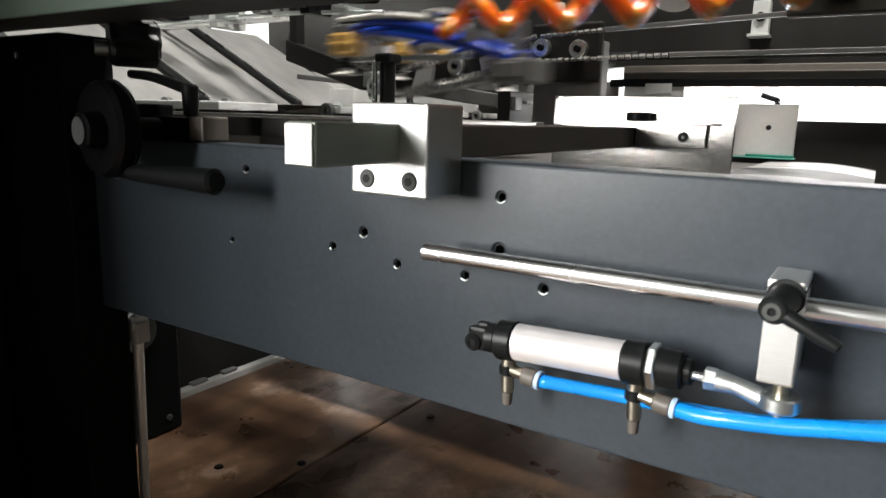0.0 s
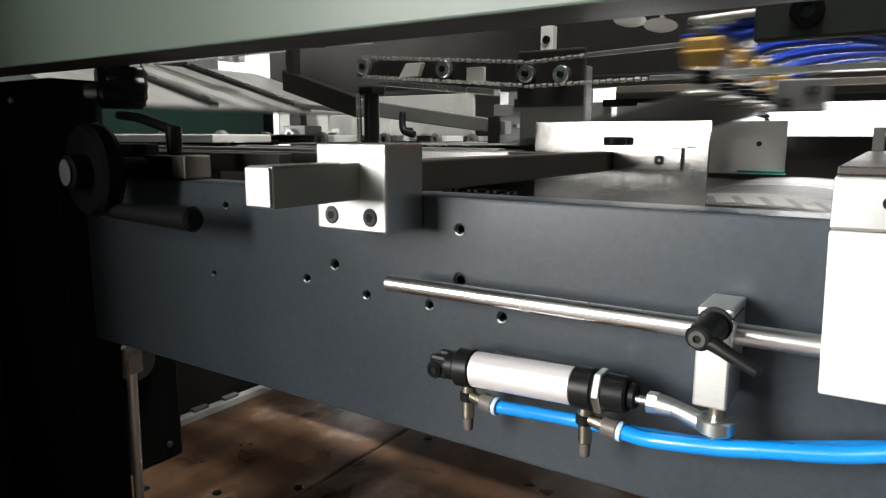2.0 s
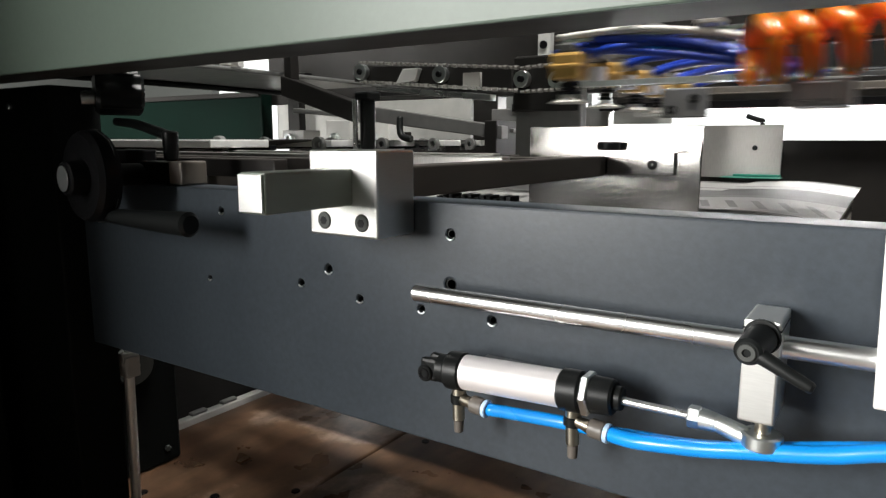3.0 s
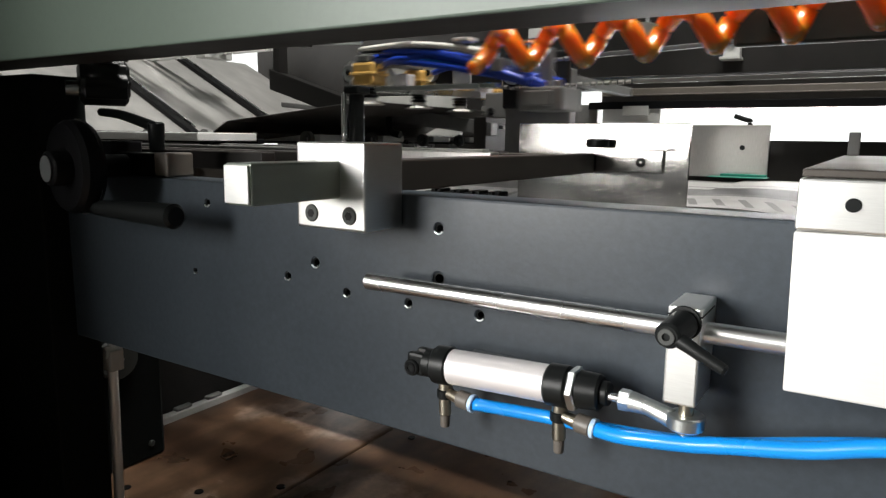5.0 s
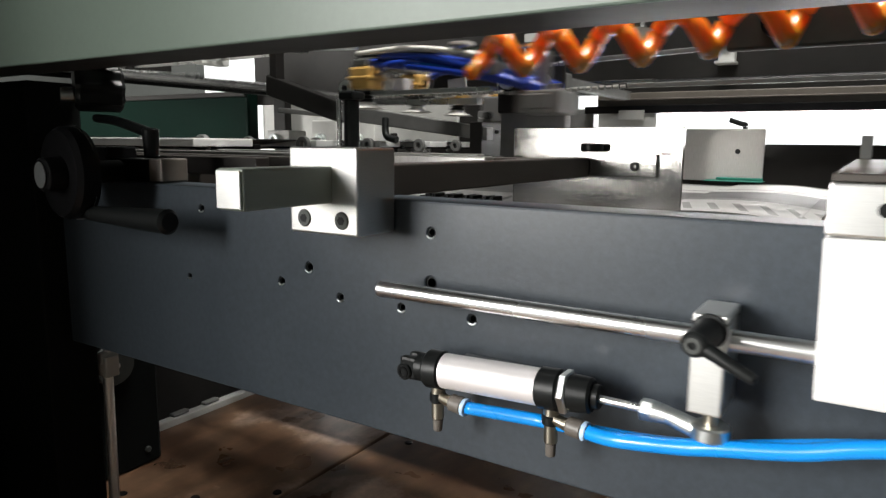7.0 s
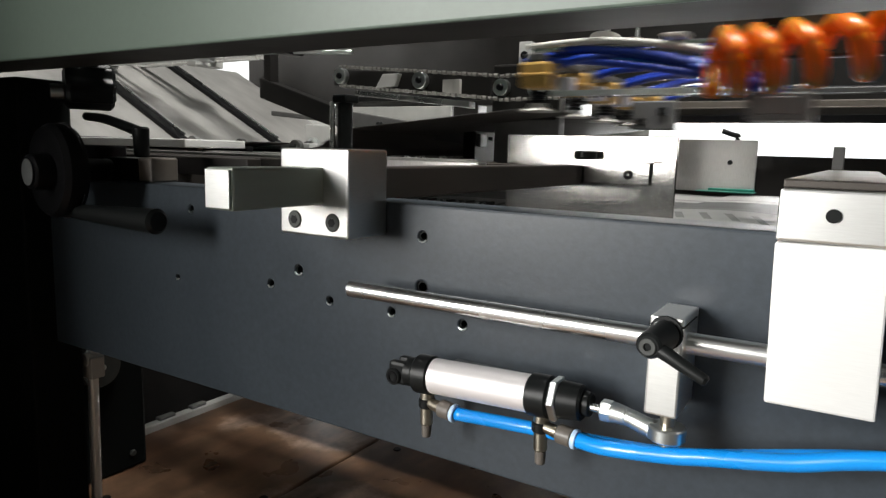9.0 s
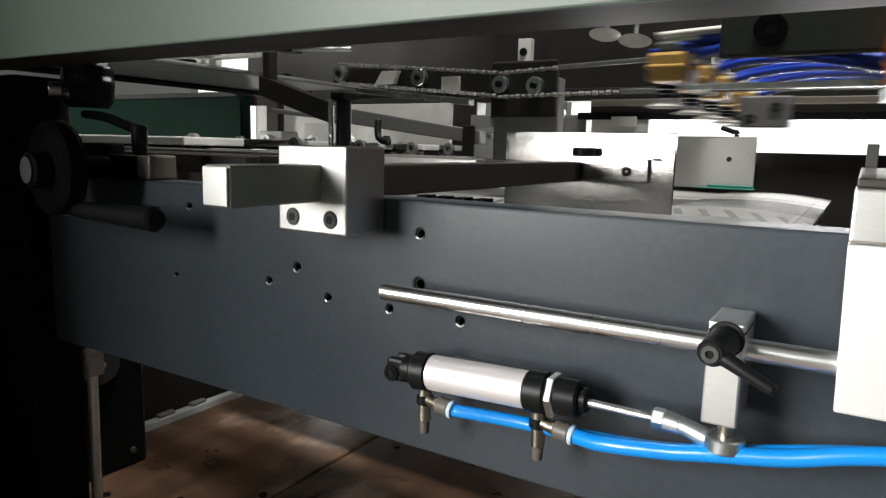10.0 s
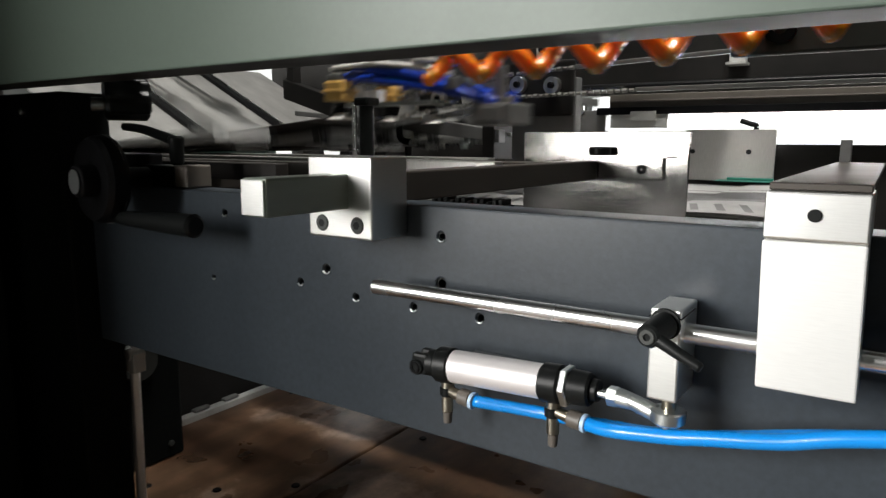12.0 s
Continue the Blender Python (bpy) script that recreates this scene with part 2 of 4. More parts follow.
def tube(pts, r, n=14, k=8, into=None, taper=None):
    path = smooth_path(pts, k) if k > 1 else [Vector(p) for p in pts]
    bm = bmesh.new()
    rings, up = [], Vector((0, 0, 1))
    for i, p in enumerate(path):
        d = (path[min(i + 1, len(path) - 1)] - path[max(i - 1, 0)]).normalized()
        s = d.cross(up)
        if s.length < 0.05:
            s = d.cross(Vector((1, 0, 0)))
        s.normalize()
        u = s.cross(d).normalized()
        rad = r if taper is None else r + (taper - r) * i / (len(path) - 1)
        rings.append([bm.verts.new(p + rad * (s * math.cos(2 * math.pi * j / n) + u * math.sin(2 * math.pi * j / n))) for j in range(n)])
    for p, q in zip(rings, rings[1:]):
        for j in range(n):
            bm.faces.new((p[j], p[(j + 1) % n], q[(j + 1) % n], q[j])).smooth = True
    bm.faces.new(rings[0][::-1])
    bm.faces.new(rings[-1])
    bmesh.ops.recalc_face_normals(bm, faces=bm.faces)
    return bm if into is None else mix_in(into, bm)


def prism(poly, y0, y1, bev=0.001, into=None):
    """A plate of outline poly, (x, z), from y0 to y1."""
    bm = bmesh.new()
    f = bm.faces.new([bm.verts.new((x, y0, z)) for x, z in poly])
    ext = bmesh.ops.extrude_face_region(bm, geom=[f])
    bmesh.ops.translate(bm, vec=(0, y1 - y0, 0), verts=[v for v in ext["geom"] if isinstance(v, bmesh.types.BMVert)])
    bmesh.ops.recalc_face_normals(bm, faces=bm.faces)
    if bev:
        bmesh.ops.bevel(bm, geom=bm.edges[:], offset=bev, segments=2, affect="EDGES", profile=0.5)
    return bm if into is None else mix_in(into, bm)


def ring(at, axis, r0, r1, h, n=24, into=None, bev=0.001):
    return lathe([(r0, 0), (r1 - bev, 0), (r1, bev), (r1, h - bev), (r1 - bev, h), (r0, h), (r0, 0)], at, axis, n, into)


def join(*bms):
    out = bmesh.new()
    for b in bms:
        mix_in(out, b)
    return out


def thing(name, at, label, category, group="", kind=""):
    o = new(name)
    o.location = at
    o.empty_display_size = 0.02
    return tagged(o, label, category, group, kind)


def origin(o):
    p = Vector((0, 0, 0))
    while o:
        p += o.location
        o = o.parent
    return p


def part(name, bm, material, parent, label="", at=None):
    """One mesh under a thing or a part; bm is in world metres."""
    base = origin(parent) if parent else Vector((0, 0, 0))
    at = Vector(at) if at is not None else base
    bmesh.ops.translate(bm, vec=-at, verts=bm.verts)
    me = bpy.data.meshes.new(name)
    bm.to_mesh(me)
    bm.free()
    me.materials.append(material)
    o = new(name, me)
    o.parent = parent
    o.location = at - base
    return tagged(o, label)


def single(name, bm, material, label, category, kind="", group="", at=None):
    """A thing or piece of the setting of one mesh."""
    return tagged(part(name, bm, material, None, "", at), label, category, group, kind)


# ---- the hall ----
single("floor", box(-6, 6, -3.6, 3.6, -0.1, 0, 0), CONCRETE, "worn grey concrete hall floor", "floor", "structure")
single("ceiling", box(-6, 6, -3.6, 3.6, 4.0, 4.1, 0), PLASTER, "plain pale hall ceiling", "ceiling", "structure")
single("wall_east", box(6, 6.2, -3.6, 3.6, 0, 4, 0), PLASTER, "plain pale plastered hall wall", "wall", "structure")
single("wall_west", box(-6.2, -6, -3.6, 3.6, 0, 4, 0), PLASTER, "plain pale plastered hall wall", "wall", "structure")
single("wall_south", join(box(-6, 6, -3.7, -3.5, 0, 0.95, 0), box(-6, 6, -3.7, -3.5, 2.75, 4, 0), box(-6, -4.22, -3.7, -3.5, 0.95, 2.75, 0), box(-0.8, 6, -3.7, -3.5, 0.95, 2.75, 0)), PLASTER, "pale plastered hall wall with a long window opening", "wall", "structure")
single("wall_north", join(box(-6, 6, 3.5, 3.7, 0, 0.6, 0), box(-6, 6, 3.5, 3.7, 2.4, 4, 0), box(-6, -4.6, 3.5, 3.7, 0.6, 2.4, 0), box(-1.9, -1.15, 3.5, 3.7, 0.6, 2.4, 0), box(0.75, 6, 3.5, 3.7, 0.6, 2.4, 0)), PLASTER, "pale plastered hall wall with a wide window opening", "wall", "structure")
single("window_1", box(-1.15, 0.75, 3.58, 3.6, 0.6, 2.4, 0), GLOW, "bright overexposed daylight behind the machine", "window", "structure")

single("window_2", box(-4.6, -1.9, 3.58, 3.6, 0.6, 2.4, 0), HAZE, "dull grey daylight beyond the feed end", "window", "structure")
lamp = thing("ceiling_lamp", (0.45, 0.35, 3.9), "long white hall ceiling lamp", "lamp")
part("housing", box(-0.45, 1.35, 0.06, 0.64, 3.9, 3.995, 0.01), LIGHTG, lamp)

# ---- machine frame ----
side = thing("side_frame", (0.2, 0.02, 0.805), "blue-grey painted steel side beam with drilled holes", "machine frame", "", "structure")
HOLES = [(-0.139, 0.979, 0.0042), (-0.161, 0.91, 0.003), (0.0, 0.936, 0.0052), (-0.0335, 0.92, 0.0042), (0.035, 0.914, 0.0042), (0.126, 0.976, 0.0048), (0.0985, 0.914, 0.0042), (0.163, 0.914, 0.0045), (0.126, 0.937, 0.0062)]
plate = part("beam", box(-0.4, 1.6, 0, 0.04, 0.805, 1.0, 0.002), BEAM, side)
drill = bmesh.new()
for x, z, r in HOLES:
    r *= 0.84
    lathe([(0, -0.01), (r * 1.25, -0.01), (r * 1.25, 0.0), (r, 0.0008), (r, 0.02), (0, 0.022)], (x, 0, z), (0, 1, 0), 20, drill)
drill = part("drill", drill, RUBBER, side)
bite = plate.modifiers.new("holes", "BOOLEAN")
bite.object, bite.solver = drill, "EXACT"
bpy.context.view_layer.update()
bored = bpy.data.meshes.new_from_object(plate.evaluated_get(bpy.context.evaluated_depsgraph_get()))
plate.modifiers.clear()
plate.data = bored
bpy.data.objects.remove(drill)
for x, z, r in HOLES:
    r *= 0.84
    # black lining stands for the shade inside each hole
    part("dark_lining", lathe([(r * 0.7, 0.002), (r * 0.98, 0.002), (r * 0.98, 0.02), (0, 0.02)], (x, 0, z), (0, 1, 0), 16), BLACK, plate)
    if r < 0.0046:
        # glint on the lower rim, modelled as a bright metal arc
        part("rim_glint", tube([(x + r * 1.05 * math.cos(q), -0.0002, z + r * 1.05 * math.sin(q)) for q in [radians(d) for d in (-150, -120, -90, -60, -30)]], 0.0007, 6, 2), ZINC, plate, "bright metal arc for the glint on the lower hole rim")

post = thing("end_post", (-0.7, 0.1, 0.0), "black-green painted steel end post of the machine", "machine frame", "", "structure")
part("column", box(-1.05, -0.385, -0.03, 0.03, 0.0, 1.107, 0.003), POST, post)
part("bolt", rod((-0.47, -0.034, 1.085), (-0.47, -0.028, 1.085), 0.004, None, 12, 0.0008), ZINC, post, "small bright bolt head")

hood = thing("top_cover", (0.2, -0.05, 1.107), "pale green painted sheet-steel top cover", "machine cover", "", "structure")
part("front_panel", box(-1.1, 1.6, -0.102, -0.098, 1.108, 1.62, 0.0015), GREEN, hood)
# shade under the green cover is put into the flange's dark colour
part("bottom_flange", box(-1.1, 1.6, -0.0975, 0.0, 1.109, 1.1115, 0.0008, 1, None, Matrix.Translation((0, -0.0975, 1.11)) @ pose(0, 0, 0, 4.6, 0, 0) @ Matrix.Translation((0, 0.0975, -1.11))), DARKBROWN, hood, "folded lower flange, darkened for its shade")
part("inner_rail", box(-1.1, 1.6, 0.004, 0.03, 1.13, 1.2, 0.003), GREYGREEN, hood, "grey-green rail behind the cover")

# unseen dark box added beside the end post to block window light
blocker = thing("light_blocker", (-1.1, -0.5, 0.0), "unseen dark box that blocks light at the machine's end", "cabinet", "", "structure")
part("case", box(-1.7, -0.5, -1.0, -0.055, 0.0, 2.9, 0.004), POST, blocker)

# inside ledge behind the beam, deck under the machine
single("inner_ledge", box(-0.384, 1.6, 0.041, 0.49, 0.925, 0.94, 0.002), DARKBROWN, "dark brown steel ledge behind the side beam", "ledge", "structure")
single("ledge_screw", rod((0.306, 0.47, 0.9402), (0.306, 0.47, 0.9435), 0.004, None, 14, 0.0008), ZINC, "small bright screw on the inner ledge", "screw")
deck = thing("lower_deck", (-0.3, 0.5, 0.44), "brown stained boards under the machine", "deck", "", "structure")
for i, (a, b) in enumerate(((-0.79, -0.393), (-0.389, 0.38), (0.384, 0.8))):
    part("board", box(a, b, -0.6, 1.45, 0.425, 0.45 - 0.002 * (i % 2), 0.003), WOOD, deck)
for x, y in ((-0.507, 0.249), (-0.405, 0.337), (-0.62, 0.19), (-0.33, 0.62)):
    part("screw", rod((x, y, 0.449), (x, y, 0.452), 0.008, None, 12, 0.001), RUBBER, deck)
part("edge_strip", box(-0.814, -0.792, -0.6, 1.45, 0.425, 0.462, 0.002), LIGHTG, deck, "grey metal edge strip")
for y in (0.42, 0.5):
    part("stop_block", box(-0.812, -0.796, y, y + 0.04, 0.4625, 0.47, 0.003), MIDGREY, deck)
part("bearer", box(-0.86, 0.8, 0.3, 0.36, 0.0, 0.424, 0.002), POST, deck)
part("bearer", box(-0.86, 0.8, 1.2, 1.26, 0.0, 0.424, 0.002), POST, deck)

db = thing("drive_box", (-0.71, 0.24, 0.45), "black drive box with a pulley standing on the deck", "drive box")
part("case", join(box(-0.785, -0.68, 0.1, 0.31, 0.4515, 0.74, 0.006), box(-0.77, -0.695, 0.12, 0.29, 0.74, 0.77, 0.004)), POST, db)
pu = part("pulley", lathe([(0.006, 0.0), (0.034, 0.0), (0.036, 0.004), (0.03, 0.008), (0.036, 0.012), (0.034, 0.016), (0.006, 0.016), (0.006, 0.0)], (-0.6795, 0.22, 0.66), (1, 0, 0), 28), GREYD, db, "dark grooved belt pulley")
part("axle", rod((-0.68, 0.22, 0.66), (-0.658, 0.22, 0.66), 0.0055, None, 14, 0.001), ZINC, pu)
for y, z in ((0.13, 0.48), (0.28, 0.48), (0.13, 0.715), (0.28, 0.715)):
    part("bolt", rod((-0.6805, y, z), (-0.675, y, z), 0.006, None, 6, 0.001), GREYD, db)

single("feeder_base", box(-2.1, -0.89, 0.06, 0.99, 0.0, 0.97, 0.004), FARDARK, "black steel base of the feed end", "machine base", "structure")

# far side of the machine
far = thing("far_frame", (0.2, 1.55, 0.0), "dark brown-black steel far side frame", "machine frame", "", "structure")
part("upper_beam", box(-1.7, 1.6, 1.5, 1.56, 1.187, 1.6, 0.003), FARDARK, far)
part("back_panel", box(-1.66, -0.76, 1.5, 1.54, 1.0505, 1.186, 0.002), BACKP, far, "grey back panel")
part("ledge", join(box(-0.27, 1.6, 1.46, 1.499, 1.1505, 1.1865, 0.002), box(-0.27, 1.6, 1.452, 1.459, 1.166, 1.17, 0.001)), GREYP, far, "dull extruded rail")
part("lip", box(-0.3, 1.6, 1.44, 1.499, 1.13, 1.15, 0.001), RUBBER, far, "grey steel lip")
part("lower_beam", box(-1.2, 1.6, 1.5, 1.56, 0.82, 1.05, 0.003), FARDARK, far)
part("foot", box(-1.2, -1.1, 1.5, 1.56, 0.0, 0.819, 0.003), FARDARK, far)
part("foot", box(1.5, 1.6, 1.5, 1.56, 0.0, 0.819, 0.003), FARDARK, far)
part("post", box(-0.66, -0.28, 1.46, 1.499, 1.0, 1.145, 0.003), MIDGREY, far, "grey cast bracket block")
part("slot", box(-0.585, -0.555, 1.452, 1.4595, 1.135, 1.19 - 0.03, 0.002), RUBBER, far)
part("slot", box(-0.43, -0.37, 1.452, 1.4595, 1.115, 1.135, 0.002), RUBBER, far)
part("upper_tie", box(-0.75, -0.66, 1.5, 1.56, 1.05, 1.2, 0.003), FARDARK, far)
for x, z in ((-0.36, 1.149), (-0.42, 1.09)):
    part("ring", ring((x, 1.459, z), (0, -1, 0), 0.008, 0.017, 0.008), ZINC, far)
for x, z in ((-0.49, 1.329), (0.063, 1.3)):
    b = part("bracket", join(box(x - 0.02, x + 0.02, 1.47, 1.499, z - 0.04, z + 0.04, 0.002), box(x - 0.025, x + 0.025, 1.45, 1.499, z - 0.048, z - 0.041, 0.001)), LIGHTG, far, "pale grey bracket with a dark hole")
    part("bolt", rod((x, 1.463, z), (x, 1.47, z), 0.012, None, 16, 0.001), RUBBER, b)
for x, z in ((-0.206, 1.345), (-0.126, 1.325)):
    part("disc", lathe([(0, 0.01), (0.03, 0.006), (0.042, 0), (0, -0.004)], (x, 1.36, z), (0, -0.3, -1), 20), CUP, far, "pale round foot")
    part("stem", rod((x, 1.365, z), (x, 1.42, z + 0.26), 0.008), CHROME, far)

bh = thing("bearing_rail", (0.5, 0.51, 1.2), "grey-green bearing rail with a dark ring bolt", "rail")
part("body", box(0.235, 1.5, 0.506, 0.522, 1.161, 1.3, 0.004), GREYGREEN, bh)
part("bolt", ring((0.293, 0.5055, 1.192), (0, -1, 0), 0.008, 0.019, 0.01, 20), RUBBER, bh)
part("hanger", box(1.4, 1.5, 0.523, 1.499, 1.22, 1.28, 0.003), FARDARK, bh)

# ---- front of the beam: guide block with the bar and side plate ----
blk = thing("guide_block", (0.058, -0.024, 0.975), "milled aluminium clamp block bolted to the side beam", "clamp block")
part("body", box(0.026, 0.093, -0.047, -0.0005, 0.9745, 1.0395, 0.002, 3), ALU, blk)
for x in (0.0415, 0.0785):
    s = part("screw", ring((x, -0.0482, 0.986), (0, 1, 0), 0.0, 0.0068, 0.002, 24), GREYD, blk, "dark socket screw in its counterbore")
    part("socket", rod((x, -0.0486, 0.986), (x, -0.0476, 0.986), 0.0034, None, 6), BLACK, s)
bar = thing("support_bar", (0.057, 0.2, 1.012), "long rectangular bare steel support bar", "bar")
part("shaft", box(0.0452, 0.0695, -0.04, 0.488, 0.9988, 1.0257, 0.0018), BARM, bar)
# same bar: reflection and light on nose and end are put into their colours
part("nose", box(0.045, 0.0697, -0.131, -0.042, 0.9986, 1.0259, 0.0018), NOSE, bar, "front length of the bar, greyer for its reflection")
part("end_face", box(0.0462, 0.0685, -0.1328, -0.1312, 0.9998, 1.0247, 0.0006), ALU, bar, "end of the bar, brightened for the light on it")

sp = thing("side_plate", (0.07, 0.5, 0.94), "brushed steel side guide plate with a fixing tab", "guide plate")
part("sheet", box(-0.053, 0.194, 0.498, 0.504, 0.9402, 1.067, 0.0012), STEEL, sp)
tab = part("tab", box(0.0705, 0.162, 0.489, 0.4975, 1.001, 1.031, 0.001), STEEL, sp)
part("tab_lip", box(0.0, 0.172, 0.474, 0.4975, 1.0312, 1.034, 0.0006), STEEL, sp)
part("screw", ring((0.134, 0.486, 1.015), (0, 1, 0), 0.002, 0.0065, 0.003), RUBBER, tab)
part("knob", rod((0.075, 0.481, 1.0342), (0.075, 0.481, 1.046), 0.0155, None, 24, 0.002), BLACK, sp, "flat black knurled knob")

# ---- jogger slide: rod, clamp, lever and plate that move along the beam ----
J = Vector((0.081, -0.03, 0.935))
jog = thing("jogger_slide", J, "polished rod with clamp, lever and pale jogger plate", "slide")
part("rod", rod((0.081, -0.03, 0.935), (0.9, -0.03, 0.9385), 0.0062, None, 24, 0.0012), CHROME, jog)
cl = part("clamp", box(0.309, 0.3275, -0.045, -0.005, 0.895, 0.9525, 0.0013), ALU, jog)
part("slit", box(0.3086, 0.3279, -0.0454, -0.012, 0.9475, 0.9482, 0), RUBBER, cl)
lev = part("lever", join(tube([(0.3165, -0.066, 0.941), (0.324, -0.068, 0.9385), (0.334, -0.07, 0.934), (0.345, -0.0715, 0.9292)], 0.0046, 14, 8, None, 0.003), rod((0.3446, -0.0716, 0.9294), (0.3462, -0.0718, 0.9287), 0.0031, 0.0024, 14, 0.0004)), BLACK, jog, "black clamping lever")
part("hub", rod((0.3185, -0.0466, 0.9435), (0.3155, -0.071, 0.9415), 0.0082, 0.0072, 24, 0.0015), BLACK, lev)
part("socket", ring((0.3154, -0.0712, 0.9414), (-0.1, -1, 0), 0.0022, 0.0046, 0.001, 16, None, 0.0003), GREYD, lev)
part("washer", rod((0.3187, -0.0452, 0.944), (0.3185, -0.0466, 0.944), 0.0096, None, 24, 0.0004), BLACK, lev)
pl = part("plate", prism([(0.3685, 1.0), (0.4175, 1.0005), (0.419, 0.918), (0.3705, 0.9175)], -0.052, -0.016, 0.0012), PALEAL, jog, "bright pale jogger plate")
up = part("head", box(0.3687, 0.4178, -0.052, -0.004, 1.0008, 1.0265, 0.0014), ALU, jog, "brushed steel head block")
part("screw", rod((0.3925, -0.0535, 1.0145), (0.3925, -0.0515, 1.0145), 0.0034, None, 16, 0.0004), BLACK, up)
part("arm", prism([(0.3695, 1.0268), (0.3695, 1.031), (0.417, 1.031), (0.417, 1.0268)], -0.048, 0.44, 0.0008), BARM, jog, "dull brown steel arm over the beam")
part("stop", box(0.373, 0.384, 0.425, 0.44, 1.0312, 1.056, 0.001), MIDGREY, jog)
pr = part("piston_rod", rod((0.22, -0.031, 0.8865), (0.287, -0.033, 0.8868), 0.0026), CHROME, jog)
part("lock_nut", rod((0.281, -0.033, 0.8868), (0.288, -0.033, 0.8868), 0.0068, None, 6, 0.0006), ZINC, jog)
fork = part("rod_end", tube([(0.287, -0.033, 0.8868), (0.297, -0.0345, 0.8866), (0.304, -0.036, 0.8855), (0.314, -0.038, 0.8835)], 0.005, 14, 6, None, 0.0058), ZINC, jog, "zinc-plated rod end")
part("sleeve", rod((0.288, -0.0332, 0.8868), (0.298, -0.0348, 0.8866), 0.0064, 0.0055, 18, 0.0008), ZINC, fork)
part("eye", ring((0.3215, -0.0385, 0.88), (0, 0, 1), 0.0042, 0.0108, 0.0085), ZINC, fork)
part("pin", rod((0.3215, -0.0385, 0.8765), (0.3215, -0.0385, 0.8958), 0.0042), NICKEL, fork)

# ---- air cylinder on the beam ----
cyl = thing("air_cylinder", (0.19, -0.031, 0.882), "small air cylinder with satin barrel and black ends", "air cylinder")
ax = Vector((0.125, 0.002, 0.0045)).normalized()
c0 = Vector((0.146, -0.032, 0.8825))
P = lambda d, r=0: c0 + ax * d
part("barrel", rod(P(0.0135), P(0.0875), 0.0125, None, 32, 0.0006), SATIN, cyl)
part("rear_cap", join(rod(P(0.0), P(0.0145), 0.0138, None, 32, 0.0018), rod(P(-0.008), P(0.001), 0.0105, None, 24, 0.001)), BLACK, cyl)
clev = part("clevis", join(box(0.126, 0.1415, -0.041, -0.034, 0.8735, 0.8905, 0.0025), box(0.126, 0.1415, -0.029, -0.022, 0.8735, 0.8905, 0.0025), rod((0.131, -0.043, 0.8795), (0.131, -0.02, 0.8795), 0.0062, None, 20, 0.001)), BLACK, cyl)
part("pivot_pin", ring((0.131, -0.0437, 0.8795), (0, 1, 0), 0.0024, 0.0044, 0.002, 16, None, 0.0004), RUBBER, clev)
part("front_cap", rod(P(0.0865), P(0.1025), 0.0138, None, 32, 0.0018), BLACK, cyl)
part("hex_nut", rod(P(0.1025), P(0.108), 0.0146, None, 6, 0.001), ZINC, cyl, "zinc-plated hexagon nut")
part("nose", join(rod(P(0.107), P(0.123), 0.0122, 0.0115, 32, 0.0015), rod(P(0.121), P(0.128), 0.0078, None, 24, 0.001)), BLACK, cyl)
part("foot", box(0.16, 0.225, -0.0185, -0.0005, 0.876, 0.888, 0.001), BEAM, cyl)
for d in (0.0085, 0.0955):
    p = P(d)
    f = part("valve", join(rod(p + Vector((0, 0, -0.012)), p + Vector((0, -0.001, -0.022)), 0.0052, None, 16, 0.0006), rod(p + Vector((0, -0.001, -0.022)), p + Vector((0.001, -0.002, -0.036)), 0.0045, None, 16, 0.0006)), NICKEL, cyl, "nickel-plated speed control valve")
    part("collar", ring(p + Vector((0, -0.0005, -0.024)), (0, 0, 1), 0.003, 0.0062, 0.007, 16), BLACK, f)
    part("adjuster", rod(p + Vector((0.001, -0.002, -0.036)), p + Vector((0.0013, -0.0025, -0.045)), 0.0037, 0.0033, 12, 0.0006), GREYP, f)
    part("elbow", rod(p + Vector((0.003, -0.002, -0.0195)), p + Vector((0.013, -0.0035, -0.0205)), 0.0036, 0.0044, 14, 0.0004), NICKEL, f)
    part("socket", rod(p + Vector((0.013, -0.0035, -0.0205)), p + Vector((0.0235, -0.0045, -0.0212)), 0.0062, None, 18, 0.0008), GREYP, f)
q0, q1 = P(0.0085) + Vector((0.026, -0.0047, -0.0214)), P(0.0955) + Vector((0.026, -0.0047, -0.0214))
hose = thing("air_hose", q0, "glossy blue plastic air hose with a pale collar", "hose", "air hoses")
part("tube", tube([q0, (0.23, -0.029, 0.8615), (0.28, -0.03, 0.864), (0.335, -0.033, 0.8715), (0.42, -0.031, 0.892), (0.52, -0.03, 0.91), (0.7, -0.02, 0.93)], 0.0045), BLUE, hose)
part("collar", ring(P(0.0085) + Vector((0.0235, -0.0045, -0.0212)), (1, -0.08, -0.07), 0.003, 0.0064, 0.0032, 18, None, 0.0005), PALE, hose, "pale release collar")
hose = thing("air_hose", q1, "glossy blue plastic air hose with a pale collar", "hose", "air hoses")
part("tube", tube([q1, (0.2815, -0.0395, 0.8657), (0.297, -0.042, 0.8682), (0.325, -0.042, 0.8722), (0.344, -0.042, 0.8763), (0.385, -0.042, 0.8848), (0.43, -0.042, 0.898), (0.55, -0.04, 0.922), (0.7, -0.035, 0.94)], 0.0049), BLUE, hose)
part("collar", ring(P(0.0955) + Vector((0.0235, -0.0045, -0.0212)), (1, -0.08, -0.07), 0.003, 0.0064, 0.0032, 18, None, 0.0005), PALE, hose, "pale release collar")

